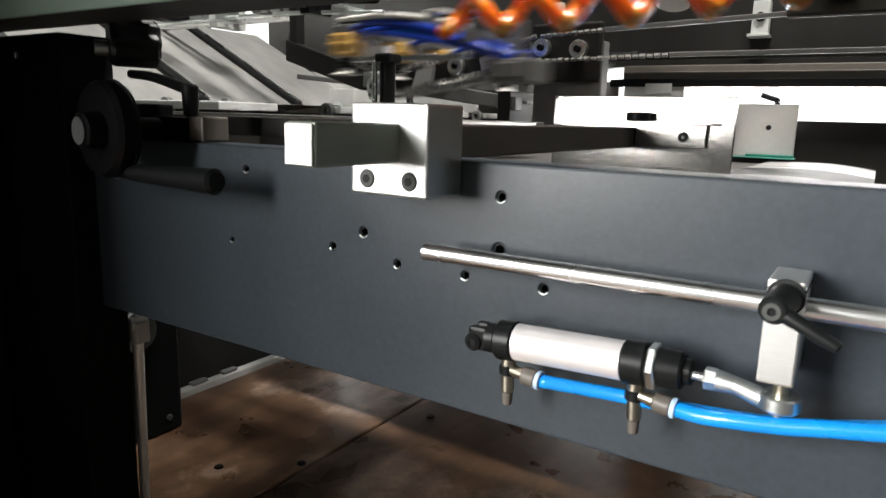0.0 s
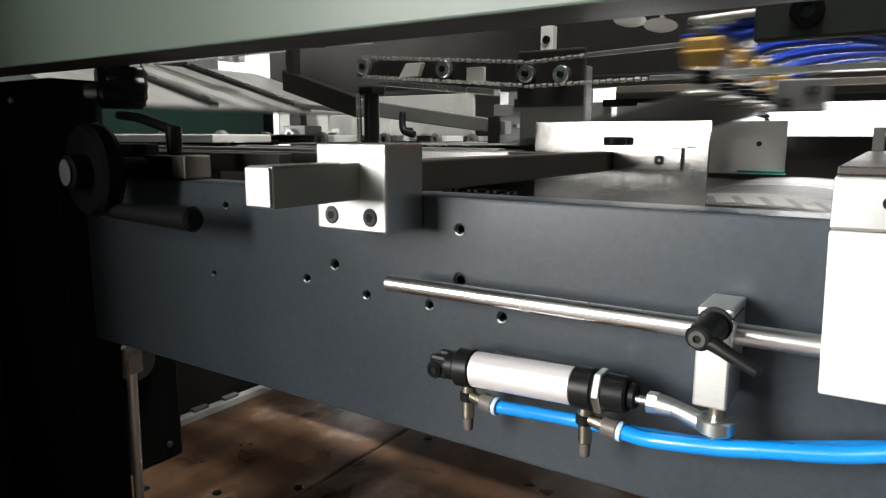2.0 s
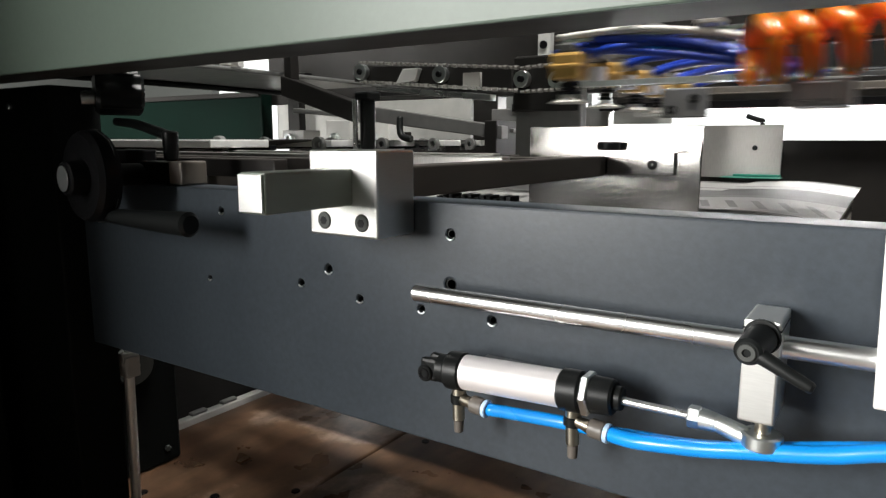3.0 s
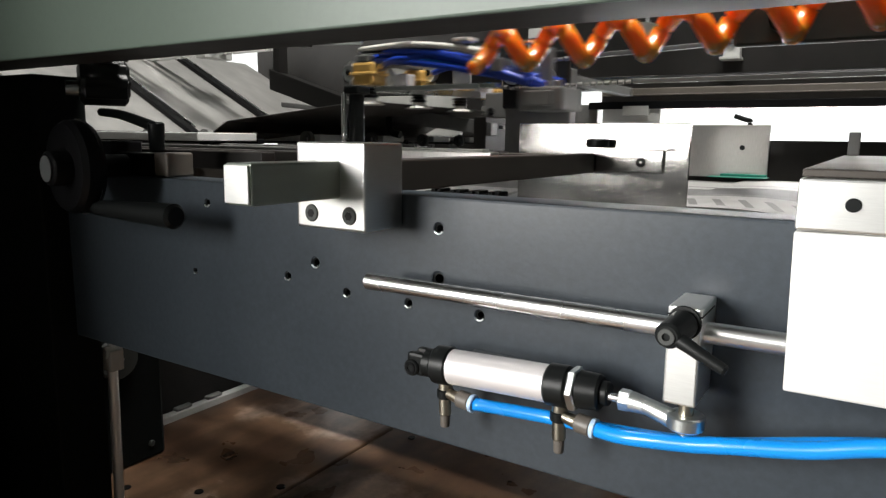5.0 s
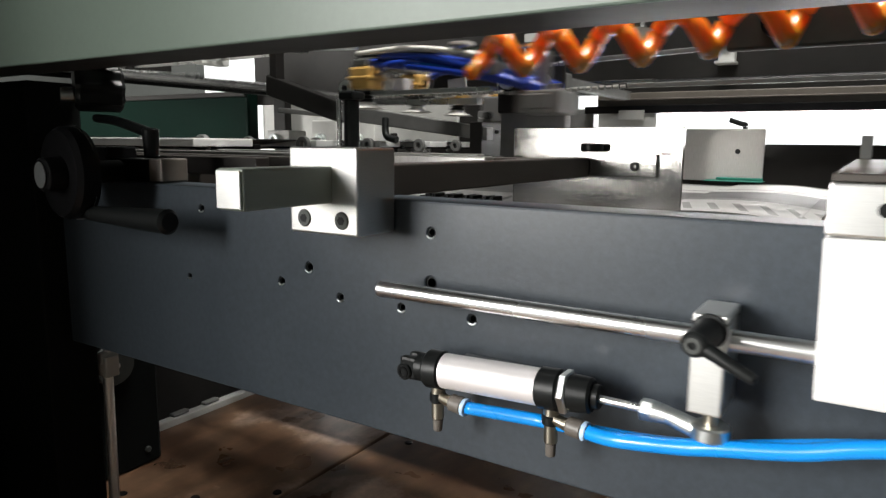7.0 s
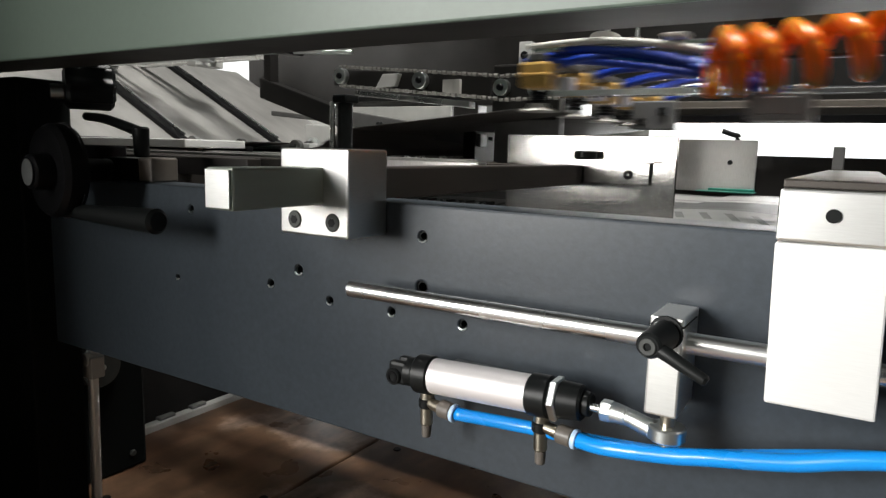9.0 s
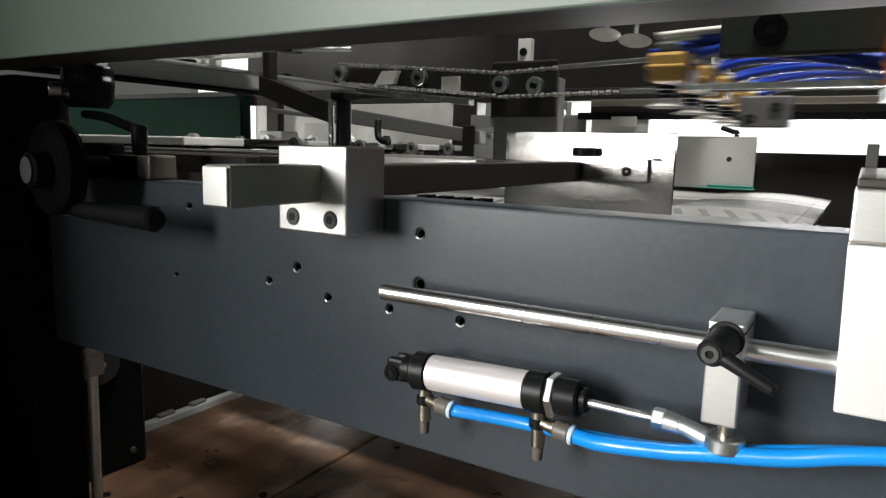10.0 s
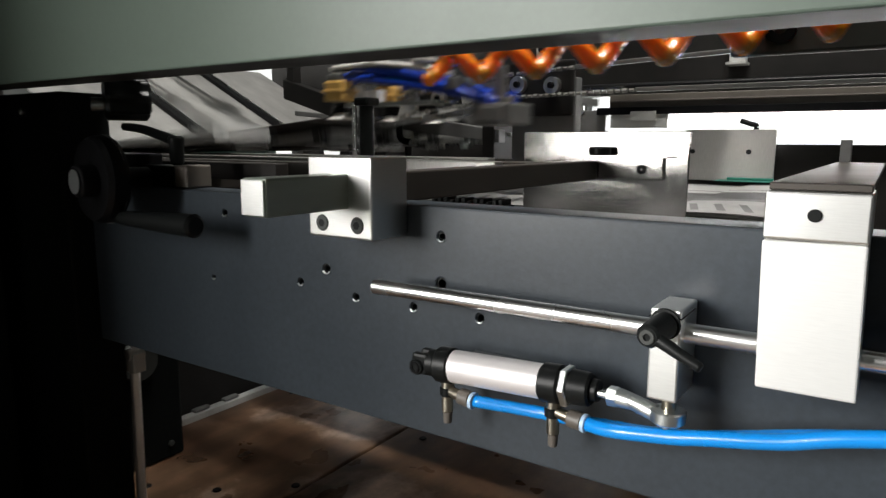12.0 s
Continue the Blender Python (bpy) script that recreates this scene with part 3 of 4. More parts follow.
# ---- hand wheel, lever clamp, gas spring at the end post ----
hw = thing("hand_wheel", (-0.27, -0.033, 1.008), "black hand wheel with a bright rim", "hand wheel")
AXW = Vector((-0.12, -1, 0))
part("disc", lathe([(0.014, 0), (0.035, -0.004), (0.04, -0.011), (0.043, -0.011), (0.0455, -0.005), (0.0455, 0.006), (0.042, 0.011), (0.02, 0.009), (0.014, 0.012), (0.014, 0)], (-0.264, -0.055, 1.0105), AXW, 40), RUBBER, hw)
part("rim", ring((-0.2655, -0.047, 1.0105), AXW, 0.0435, 0.047, 0.004, 40), CHROME, hw, "bright chromed rim")
part("hub", rod((-0.262, -0.045, 1.0105), (-0.264, -0.083, 1.0095), 0.019, 0.0165, 28, 0.002), RUBBER, hw)
part("bore", lathe([(0, 0), (0.0125, 0.0), (0.0125, -0.0006), (0, -0.004)], (-0.2642, -0.0842, 1.0095), AXW, 24), ZINC, hw, "bright machined hub bore")
part("shaft", rod((-0.264, -0.05, 1.0105), (-0.27, 0.0, 1.0105), 0.012), RUBBER, hw)
gr = part("grip", rod((-0.238, -0.052, 0.972), (-0.118, -0.05, 0.9715), 0.0075, 0.0115, 22, 0.003), BLACK, hw, "black tapered grip")
part("grip_arm", tube([(-0.268, -0.052, 0.974), (-0.255, -0.052, 0.972), (-0.236, -0.052, 0.972)], 0.006), RUBBER, hw)
lc = thing("lever_clamp", (-0.28, 0.02, 1.0), "black clamp block with an adjustable clamping lever", "clamp")
part("block", join(box(-0.35, -0.225, 0.004, 0.036, 1.0005, 1.024, 0.002), box(-0.34, -0.29, 0.0, 0.036, 0.985 + 0.016, 1.036, 0.002)), RUBBER, lc)
part("pad", box(-0.2245, -0.203, 0.004, 0.036, 1.0005, 1.025, 0.002), GREYP, lc)
part("lever", tube([(-0.238, 0.018, 1.05), (-0.262, 0.018, 1.056), (-0.3, 0.018, 1.064), (-0.335, 0.018, 1.067)], 0.006, 14, 8, None, 0.0046), BLACK, lc, "black clamping lever")
part("stem", rod((-0.238, 0.018, 1.0245), (-0.238, 0.018, 1.056), 0.0075, 0.0085, 20, 0.002), BLACK, lc)
part("bracket", box(-0.386, -0.35, 0.0, 0.03, 1.0, 1.03, 0.002), RUBBER, lc)
vk = thing("star_knob", (-0.36, 0.02, 1.1), "black ribbed star knob under the top cover", "knob")
kb = rod((-0.344, 0.0, 1.1), (-0.324, 0.045, 1.1), 0.023, None, 40, 0.004)
for v in kb.verts:
    q = v.co - Vector((-0.334, 0.0225, 1.1))
    v.co += (q - Vector((0.406, 0.914, 0)) * q.dot(Vector((0.406, 0.914, 0)))) * 0.13 * math.cos(8 * math.atan2(q.z, q.x * 0.914 - q.y * 0.406))
part("grip", kb, BLACK, vk)
part("bore", rod((-0.35, -0.012, 1.092), (-0.343, 0.0, 1.092), 0.008, None, 16, 0.001), ZINC, vk, "bright screw end")
part("stem", rod((-0.334, 0.024, 1.1), (-0.334, 0.024, 1.14), 0.006), RUBBER, vk)
gs = thing("gas_spring", (-0.397, 0.045, 0.45), "slim bright gas spring with a pale end fitting", "gas spring")
part("rod", rod((-0.4, 0.045, 0.45), (-0.3925, 0.045, 0.75), 0.0062), PALEAL, gs)
part("fitting", join(box(-0.401, -0.38, 0.036, 0.054, 0.748, 0.775, 0.002), rod((-0.392, 0.034, 0.772), (-0.392, 0.056, 0.772), 0.008, None, 16, 0.001), rod((-0.392, 0.045, 0.77), (-0.392, 0.045, 0.806), 0.004)), LIGHTG, gs)

# ---- feed table rails between the sides ----
for y, w, mtl in ((0.09, 0.02, DARKBROWN), (0.15, 0.03, BARM), (0.24, 0.02, DULL), (0.32, 0.06, BARM), (0.4, 0.02, DULL), (0.45, 0.03, BARM)):
    single("table_rail", box(-1.4, -0.06 if y > 0.39 else 0.04 if y > 0.2 else -0.16, y, y + w, 1.005, 1.026 if mtl is not DULL else 1.029, 0.0015), mtl, "long flat steel rail of the feed table", "rail", "structure", "table rails")
single("cross_tie", box(-0.52, -0.47, 0.045, 1.45, 0.975, 1.004, 0.002), BARM, "steel cross tie under the table rails", "rail", "structure")
single("cross_tie", box(-1.1, -1.05, 0.045, 1.45, 0.975, 1.004, 0.002), BARM, "steel cross tie under the table rails", "rail", "structure")
rk = thing("toothed_rack", (0.02, 0.25, 0.94), "black toothed plastic strip on the inner ledge", "rack")
part("strip", box(-0.05, 0.055, 0.24, 0.262, 0.941, 0.9785, 0.001), BLACK, rk)
for i in range(12):
    part("tooth", box(-0.048 + i * 0.0085, -0.0425 + i * 0.0085, 0.24, 0.262, 0.9785, 0.985 - 0.003 * (i % 3 == 0), 0.0005, 1), BLACK, rk)
lp = thing("locating_post", (-0.269, 0.35, 1.026), "black locating post with a bright steel piston", "post")
part("body", rod((-0.243, 0.35, 1.0262), (-0.243, 0.35, 1.108), 0.0112, 0.0112, 22, 0.002), BLACK, lp)
part("piston", rod((-0.258, 0.34, 1.0262), (-0.258, 0.34, 1.106), 0.0038, None, 18, 0.001), CHROME, lp, "bright steel piston")
part("cap", box(-0.256, -0.229, 0.335, 0.365, 1.104, 1.116, 0.003), BLACK, lp)

# ---- pile of sheets ----
pile = thing("sheet_pile", (0.0, 0.95, 0.451), "pile of printed board sheets with pale cut edges", "sheet pile")
rng = random.Random(4)
z = 0.64
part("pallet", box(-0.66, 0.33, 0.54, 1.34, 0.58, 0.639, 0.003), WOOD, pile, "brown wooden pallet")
part("lift_column", box(-0.1, 0.1, 1.1, 1.2, 0.451, 0.579, 0.003), FARDARK, pile, "dark lift column")
k = 0
while z < 0.946:
    h = 0.05 if z < 0.86 else rng.choice((0.0022, 0.003, 0.004, 0.0026))
    dx, dy = rng.uniform(-0.005, 0.005), rng.uniform(-0.004, 0.004)
    s = box(-0.66 + dx, 0.335 + dx, 0.538 + dy, 1.345 + dy, z, min(z + h, 0.9475) - 0.0004, 0, 1)
    part("sheet", s, (PAPER, PAPER, PAPERD, PAPER, SILVER)[k % 5 if z > 0.86 else 0], pile)
    z += h
    k += 1
# loosely lying sheets whose free edge bends down
for i in range(4):
    b = bmesh.new()
    y0 = 0.536 + 0.004 * rng.random()
    cols = [(0.125 + 0.0195 * j + 0.004 * i, 0.9482 + 0.0014 * i + 0.003 * math.sin(j * 0.32) - 0.00022 * max(0, j - 5) ** 2 * (1.4 - 0.2 * i)) for j in range(12)]
    va = [[b.verts.new((x, yy, zz + dz)) for x, zz in cols] for yy in (y0, 1.34) for dz in (0, 0.0007)]
    for lo, hi in ((0, 2), (1, 3), (0, 1), (2, 3)):
        for j in range(11):
            b.faces.new((va[lo][j], va[lo][j + 1], va[hi][j + 1], va[hi][j]))
    for j in (0, 11):
        b.faces.new((va[0][j], va[1][j], va[3][j], va[2][j]))
    bmesh.ops.recalc_face_normals(b, faces=b.faces)
    part("sheet", b, PRINT, pile, "", (0, 0.85, 0.95))
part("film_scrap", join(box(0.06, 0.19, 1.3, 1.36, 0.9605, 0.962, 0.0005), box(0.08, 0.185, 1.35, 1.366, 0.962, 0.968, 0.002)), TEAL, pile, "scrap of teal film")
p2 = thing("back_plate", (0.1, 1.377, 0.958), "brushed steel back guide plate with two holes", "guide plate")
part("sheet", box(-0.03, 0.182, 1.377, 1.384, 0.958, 1.086, 0.001), DULL, p2)
part("hole", rod((0.122, 1.3755, 1.031), (0.122, 1.3775, 1.031), 0.0062, None, 16, 0.0004), BLACK, p2)
part("hole", rod((-0.012, 1.3755, 1.031), (-0.012, 1.3775, 1.031), 0.0062, None, 16, 0.0004), BLACK, p2)
part("lever", tube([(0.133, 1.39, 1.086), (0.133, 1.39, 1.096), (0.122, 1.386, 1.099), (0.097, 1.38, 1.108)], 0.0062, 12, 6), BLACK, p2, "small black clamping lever")
part("stand", box(-0.02, 0.17, 1.385, 1.499, 1.0, 1.02, 0.002), FARDARK, p2)
bx = thing("sensor_box", (-0.2, 1.44, 1.12), "pale grey sensor box on the far rail", "sensor")
part("case", join(box(-0.26, -0.1, 1.445, 1.459, 1.093, 1.1455, 0.002), box(-0.2, -0.13, 1.435, 1.4445, 1.112, 1.138, 0.001)), LIGHTG, bx)

# ---- far left machinery ----
gate = thing("feed_panel", (-2.2, 1.46, 0.0), "dark green painted panel at the feed end", "panel", "", "structure")
part("panel", box(-2.9, -1.67, 1.43, 1.49, 0.9, 1.235, 0.012), DKGREEN, gate)
part("lip", box(-2.9, -1.67, 1.415, 1.4295, 1.215, 1.235, 0.003), FARDARK, gate)
part("leg", box(-2.3, -2.2, 1.43, 1.49, 0.0, 0.899, 0.004), FARDARK, gate)
gm = thing("drive_housing", (-1.6, 1.25, 0.0), "black drive housing with bright pipes", "machine housing")
part("base", box(-2.08, -1.18, 1.05, 1.42, 0.0, 0.66, 0.004), FARDARK, gm)
part("pipe", rod((-2.1, 0.96, 1.285), (-1.0, 0.96, 1.29), 0.012), CHROME, gm)
part("pipe", rod((-2.1, 0.92, 1.312), (-0.95, 0.92, 1.315), 0.008), LIGHTG, gm)
part("bracket", box(-1.3, -1.26, 0.9, 1.0, 1.265, 1.33, 0.003), LIGHTG, gm)
for i, x in enumerate((-1.25, -1.05, -0.9)):
    t = thing("valve_block", (x, 1.2, 1.191), "grey metal valve block with bright fittings", "valve", "valve blocks")
    part("body", box(x - 0.05, x + 0.05, 1.18, 1.26, 1.02, 1.08 + 0.03 * i, 0.003), LIGHTG, t)
    part("bracket", box(x - 0.02, x + 0.02, 1.2, 1.3, 1.0045, 1.02, 0.002), MIDGREY, t)
    part("fitting", ring((x, 1.17, 1.05), (0, -1, 0), 0.01, 0.02, 0.012), ZINC, t)
cw = thing("cross_rail", (-0.7, 0.85, 1.1), "dark steel cross rail sloping over the table", "rail")
part("bar", prism([(-0.96, 1.216), (-0.96, 1.164), (-0.71, 1.09), (-0.71, 1.14)], 0.86, 0.9, 0.003), FARDARK, cw)
part("bar", prism([(-0.98, 1.135), (-0.98, 1.122), (-0.3, 1.065), (-0.3, 1.073)], 0.92, 0.96, 0.002), MIDGREY, cw)
part("hanger", box(-0.95, -0.925, 0.865, 0.895, 1.205, 1.5, 0.002), FARDARK, cw)
part("hanger", box(-0.34, -0.31, 0.86, 1.0, 1.0045, 1.09, 0.002), FARDARK, cw)
part("bar", prism([(-0.709, 1.135), (-0.709, 1.098), (-0.3, 1.05), (-0.3, 1.078)], 0.865, 0.895, 0.002), MIDGREY, cw)
cb = part("clip", tube([(-0.56, 0.85, 1.1), (-0.55, 0.84, 1.06), (-0.52, 0.84, 1.05)], 0.008), BLACK, cw)

# pipes and fittings under the far left cover
pr_ = thing("pipe_run", (-1.2, 0.8, 1.2), "run of thin pipes with bright fittings", "pipes")
for k, (y, z, r) in enumerate(((0.78, 1.285, 0.006), (0.82, 1.3, 0.008), (0.8, 1.264, 0.005))):
    part("pipe", tube([(-1.9, y, z + 0.01), (-1.4, y, z), (-0.95, y + 0.01, z + 0.006), (-0.6, y, z - 0.01)], r, 10, 5), (RUBBER, MIDGREY, ZINC)[k], pr_)
for k, x in enumerate((-1.55, -1.32, -1.12, -0.96, -0.8, -0.7)):
    f = part("fitting", box(x - 0.016, x + 0.016, 0.765, 0.84, 1.258 + 0.01 * (k % 2), 1.31, 0.003), (MIDGREY, RUBBER, ZINC)[k % 3], pr_)
    part("nut", ring((x, 0.7645, 1.282), (0, -1, 0), 0.006, 0.013, 0.012, 6), ZINC, f)
part("hanger", box(-1.7, -1.67, 0.79, 1.1, 1.27, 1.4, 0.002), FARDARK, pr_)

# ---- chain conveyor: fixed head and tilting arm ----
ch = thing("chain_conveyor", (-0.14, 0.72, 1.15), "dark chain conveyor head with pale rollers", "conveyor")
part("side", box(-0.2, -0.07, 0.72, 0.735, 1.1, 1.2, 0.004), FARDARK, ch)
part("leg", box(-0.2, -0.07, 0.735, 0.765, 0.981, 1.17, 0.003), MIDGREY, ch)
for x, z in ((-0.176, 1.158), (-0.107, 1.154)):
    r_ = part("roller", ring((x, 0.7195, z), (0, -1, 0), 0.007, 0.0155, 0.014), ZINC, ch)
    part("axle", rod((x, 0.72, z), (x, 0.7, z), 0.006, None, 12, 0.001), RUBBER, r_)


def chain(p, q, parent, n):
    """A roller chain as a run of links from p to q."""
    p, q = Vector(p), Vector(q)
    b = bmesh.new()
    for i in range(n):
        a, c = p.lerp(q, i / n), p.lerp(q, (i + 0.72) / n)
        rod(a, c, 0.0042 if i % 2 else 0.0032, None, 6, 0, b)
    return tagged(part("chain", b, CHAINM, parent, "steel roller chain"), kind="stuff")


chain((-0.176, 0.705, 1.177), (-0.06, 0.705, 1.183), ch, 10)
chain((-0.176, 0.705, 1.135), (0.05, 0.705, 1.14), ch, 19)
part("guide", box(-0.06, 0.9, 0.7, 0.712, 1.18, 1.187, 0.001, 2, None, Matrix.Translation((-0.06, 0, 1.183)) @ pose(0, 0, 0, 0, -2.2, 0) @ Matrix.Translation((0.06, 0, -1.183))), MIDGREY, ch, "thin grey chain guide")
part("guide", box(0.05, 0.9, 0.7, 0.712, 1.137, 1.144, 0.001), MIDGREY, ch, "thin grey chain guide")
arm = thing("tilting_conveyor", (-0.176, 0.7, 1.158), "tilting chain conveyor arm with pale rollers", "conveyor")
part("side", prism([(-0.58, 1.172), (-0.58, 1.205), (-0.2, 1.182), (-0.2, 1.14)], 0.715, 0.72, 0.001), FARDARK, arm)
part("runner", prism([(-0.5, 1.148), (-0.5, 1.158), (-0.23, 1.132), (-0.23, 1.12)], 0.69, 0.712, 0.001), CHROME, arm, "bright steel runner")
for x, z in ((-0.553, 1.19), (-0.352, 1.175)):
    r_ = part("roller", ring((x, 0.714, z), (0, -1, 0), 0.007, 0.0165, 0.014), ZINC, arm)
    part("axle", rod((x, 0.715, z), (x, 0.696, z), 0.006, None, 12, 0.001), RUBBER, r_)
part("tag", box(-0.3, -0.262, 0.705, 0.714, 1.145, 1.175, 0.001), PAPER, arm, "white label plate")
chain((-0.553, 0.703, 1.209), (-0.176, 0.703, 1.178), arm, 34)
chain((-0.553, 0.703, 1.17), (-0.176, 0.703, 1.137), arm, 34)
part("guard", prism([(-0.46, 1.16), (-0.44, 1.19), (-0.4, 1.19), (-0.41, 1.165)], 0.7, 0.714, 0.002), LIGHTG, arm)

# ---- hinged feed flap with belts ----
FLAP = mat("worn_silver_sheet", (0.45, 0.44, 0.425), 0.36, 0.35, vary=0.3, grain=7, stain=5, bump=0.25, stretch=(1, 2.4, 1))
HINGE = Vector((-1.5, 0.92, 1.252))
DROP = Vector((-0.015, 0, -0.014))
lift = thing("feed_flap", HINGE, "silvery sheet-metal feed flap with black belts", "feed flap")
part("plate", box(-1.68, -1.06, 0.42, 1.42, 1.244, 1.25, 0.002), FLAP, lift)
part("edge_roll", rod((-1.058, 0.42, 1.247), (-1.058, 1.42, 1.247), 0.006, None, 12), MIDGREY, lift, "rolled lower edge")
for y in (0.75, 1.09):
    a_ = part("belt", box(-1.66, -1.065, y - 0.015, y + 0.015, 1.2502, 1.262, 0.003), RUBBER, lift, "black rubber belt")
    part("belt_guide", box(-1.66, -1.09, y + 0.0155, y + 0.019, 1.2502, 1.266, 0.0008), CHROME, a_, "bright steel belt guide")
part("shaft", rod((-1.5, 0.4, 1.235), (-1.5, 1.43, 1.235), 0.009), RUBBER, lift)
for y in (0.36, 1.432):
    single("flap_bearing", box(-1.53, -1.47, y, y + 0.035, 0.0 if y > 1 else 0.9705, 1.268, 0.004), FARDARK, "dark bearing post of the feed flap", "bearing", "", "flap bearings")

# ---- tilting lift arms over the feed table ----
raiser = thing("sheet_lifter", (-0.95, 0.8, 1.05), "sheet lifter with bright steel arms on a shaft", "lifter")
part("shaft", rod((-0.95, 0.3, 1.05), (-0.95, 1.35, 1.05), 0.012), RUBBER, raiser)
for y in (0.4, 0.66, 0.88, 1.1, 1.29):
    a_ = part("arm", box(-0.97, -0.6, y if y > 0.5 else y - 0.05, y + 0.085, 1.045, 1.06, 0.002), PALEAL, raiser)
    part("edge", box(-0.9, -0.6, y + 0.086, y + 0.105, 1.04, 1.05, 0.002), RUBBER, a_)
    for x in (-0.63, -0.8):
        part("roller", ring((x, y - 0.001, 1.05), (0, -1, 0), 0.008, 0.017, 0.012, 20), MIDGREY, a_)
    part("tie", rod((-0.72, y + 0.09, 1.036), (-0.72, y + 0.18, 1.036), 0.006), CHROME, a_)
for y in (0.27, 1.35):
    single("lift_bearing", box(-0.99, -0.91, y, y + 0.03, 1.0045, 1.075, 0.004), FARDARK, "dark bearing block of the lift shaft", "bearing", "", "lift bearings")

# ---- suction carriage: stems, cups, hoses ----
C0 = Vector((0.0, 0.5, 1.15))
car = thing("suction_carriage", C0, "suction carriage with amber stems, pale cups and blue hoses", "suction carriage")
part("cross_bar", box(-0.289, -0.261, 0.53, 1.27, 1.1765, 1.188, 0.002), MIDGREY, car)
part("cross_bar", box(-0.02, 0.0, 0.53, 1.2, 1.15, 1.17, 0.002), MIDGREY, car)
for y in (0.545, 1.2):
    part("side_rail", box(-0.285, 0.06, y - 0.005, y + 0.005, 1.189, 1.197, 0.002), STEEL, car)
for i in range(5):
    y = 0.55 + 0.157 * i
    st = part("stem", join(box(-0.298, -0.252, y - 0.022, y + 0.022, 1.137, 1.176, 0.005), box(-0.3, -0.25, y - 0.024, y + 0.024, 1.153, 1.159, 0.002)), AMBER, car, "amber-coloured suction stem")
    bel = bmesh.new()
    for q in range(3):
        ring((-0.275, y, 1.1325 - 0.006 * q), (0, 0, -1), 0.004, 0.0155 - 0.0012 * (q % 2), 0.0052, 18, bel)
    part("bellows", bel, RUBBER, st, "black rubber bellows")
    part("cup", lathe([(0, 0.012), (0.012, 0.012), (0.014, 0.006), (0.028, 0), (0.027, -0.0012), (0, 0.004)], (-0.275, y, 1.104), (0, 0, 1), 20), CUP, st, "pale rubber suction cup")
    part("fitting", rod((-0.256, y, 1.168), (-0.238, y - 0.002, 1.17), 0.0085, None, 12, 0.001), NICKEL, car)
    part("nut", rod((-0.275, y, 1.188), (-0.275, y, 1.199), 0.009, None, 6, 0.001), CUP, car, "pale hexagon nut")
    for k, (dy, dz) in enumerate(((-0.004, 0.0), (0.014, 0.008))):
        part("hose", tube([(-0.24, y + dy, 1.17 + dz), (-0.2, y + dy - 0.01, 1.178 + dz), (-0.12, y * 0.7 + 0.17 + dy, 1.176 + dz), (-0.03, y * 0.35 + 0.35 + dy, 1.156 + dz), (0.04, y * 0.2 + 0.44, 1.134 + dz)], 0.0058, 10, 5), BLUED, car, "deep blue suction hose")
for k in range(5):
    a, b = 0.0045 * (k % 4), 0.0075 * (k // 2)
    part("hose", tube([(-0.3 + 0.012 * k, 0.55 + a, 1.178 + b), (-0.22, 0.542 + a, 1.176 + b), (-0.14, 0.538 + a, 1.167 + b + 0.003 * (k % 3)), (-0.06, 0.54 + a, 1.154 + 0.9 * b), (0.01, 0.55 + a, 1.139 + 0.7 * b), (0.06, 0.565, 1.125 + 0.3 * b)], 0.0056, 10, 6), BLUED if k != 1 else BLUE, car, "deep blue suction hose" if k != 1 else "bright blue suction hose")
part("white_hose", tube([(-0.29, 0.545, 1.199), (-0.18, 0.537, 1.201), (-0.08, 0.538, 1.19), (-0.015, 0.545, 1.176)], 0.005, 10, 6), CUP, car, "white plastic hose")
part("manifold", join(box(0.02, 0.095, 0.55, 0.63, 1.09, 1.126, 0.003), box(0.035, 0.08, 0.542, 0.5495, 1.097, 1.12, 0.002)), MIDGREY, car, "pale grey manifold block")
for x in (0.032, 0.056, 0.08):
    part("port", rod((x, 0.57, 1.1265), (x, 0.57, 1.136), 0.006, None, 12, 0.001), NICKEL, car)
part("manifold_arm", box(0.04, 0.06, 0.585, 0.6, 1.1265, 1.1885, 0.002), MIDGREY, car)
for y in (0.63, 0.79, 0.95):
    part("ring_fitting", ring((-0.286, y, 1.158), (-0.5, -1, 0), 0.007, 0.0165, 0.012, 20), CUP, car, "pale ring fitting")
    part("clip", box(-0.297, -0.262, y + 0.02, y + 0.045, 1.14, 1.166, 0.003), SATIN, car)
for x in (-0.2, -0.09):
    part("clip", box(x, x + 0.03, 0.532, 0.56, 1.2, 1.2055, 0.001), CUP, car, "white hose clip")
cheek = part("end_plate", box(-0.235, -0.15, 0.9, 0.912, 1.09, 1.145, 0.003), MIDGREY, car, "grey end plate with dark holes")
for x, z in ((-0.215, 1.105), (-0.175, 1.125)):
    part("hole", ring((x, 0.8995, z), (0, -1, 0), 0.004, 0.009, 0.003, 16), RUBBER, cheek)
part("tray", box(-0.25, -0.01, 0.535, 0.55, 1.125, 1.133, 0.001), CHROME, car, "bright steel hose tray")
single("carriage_guide", rod((-1.0, 1.25, 1.19), (1.5, 1.25, 1.19), 0.009), RUBBER, "dark round guide shaft of the suction carriage", "shaft", "structure")
single("carriage_guide", rod((-1.0, 0.62, 1.26), (1.5, 0.62, 1.26), 0.011), RUBBER, "dark round guide shaft of the suction carriage", "shaft", "structure")

# ---- orange coiled hose in rigid half turns ----
TURNS, R, TUBE = 10, 0.0318, 0.0122
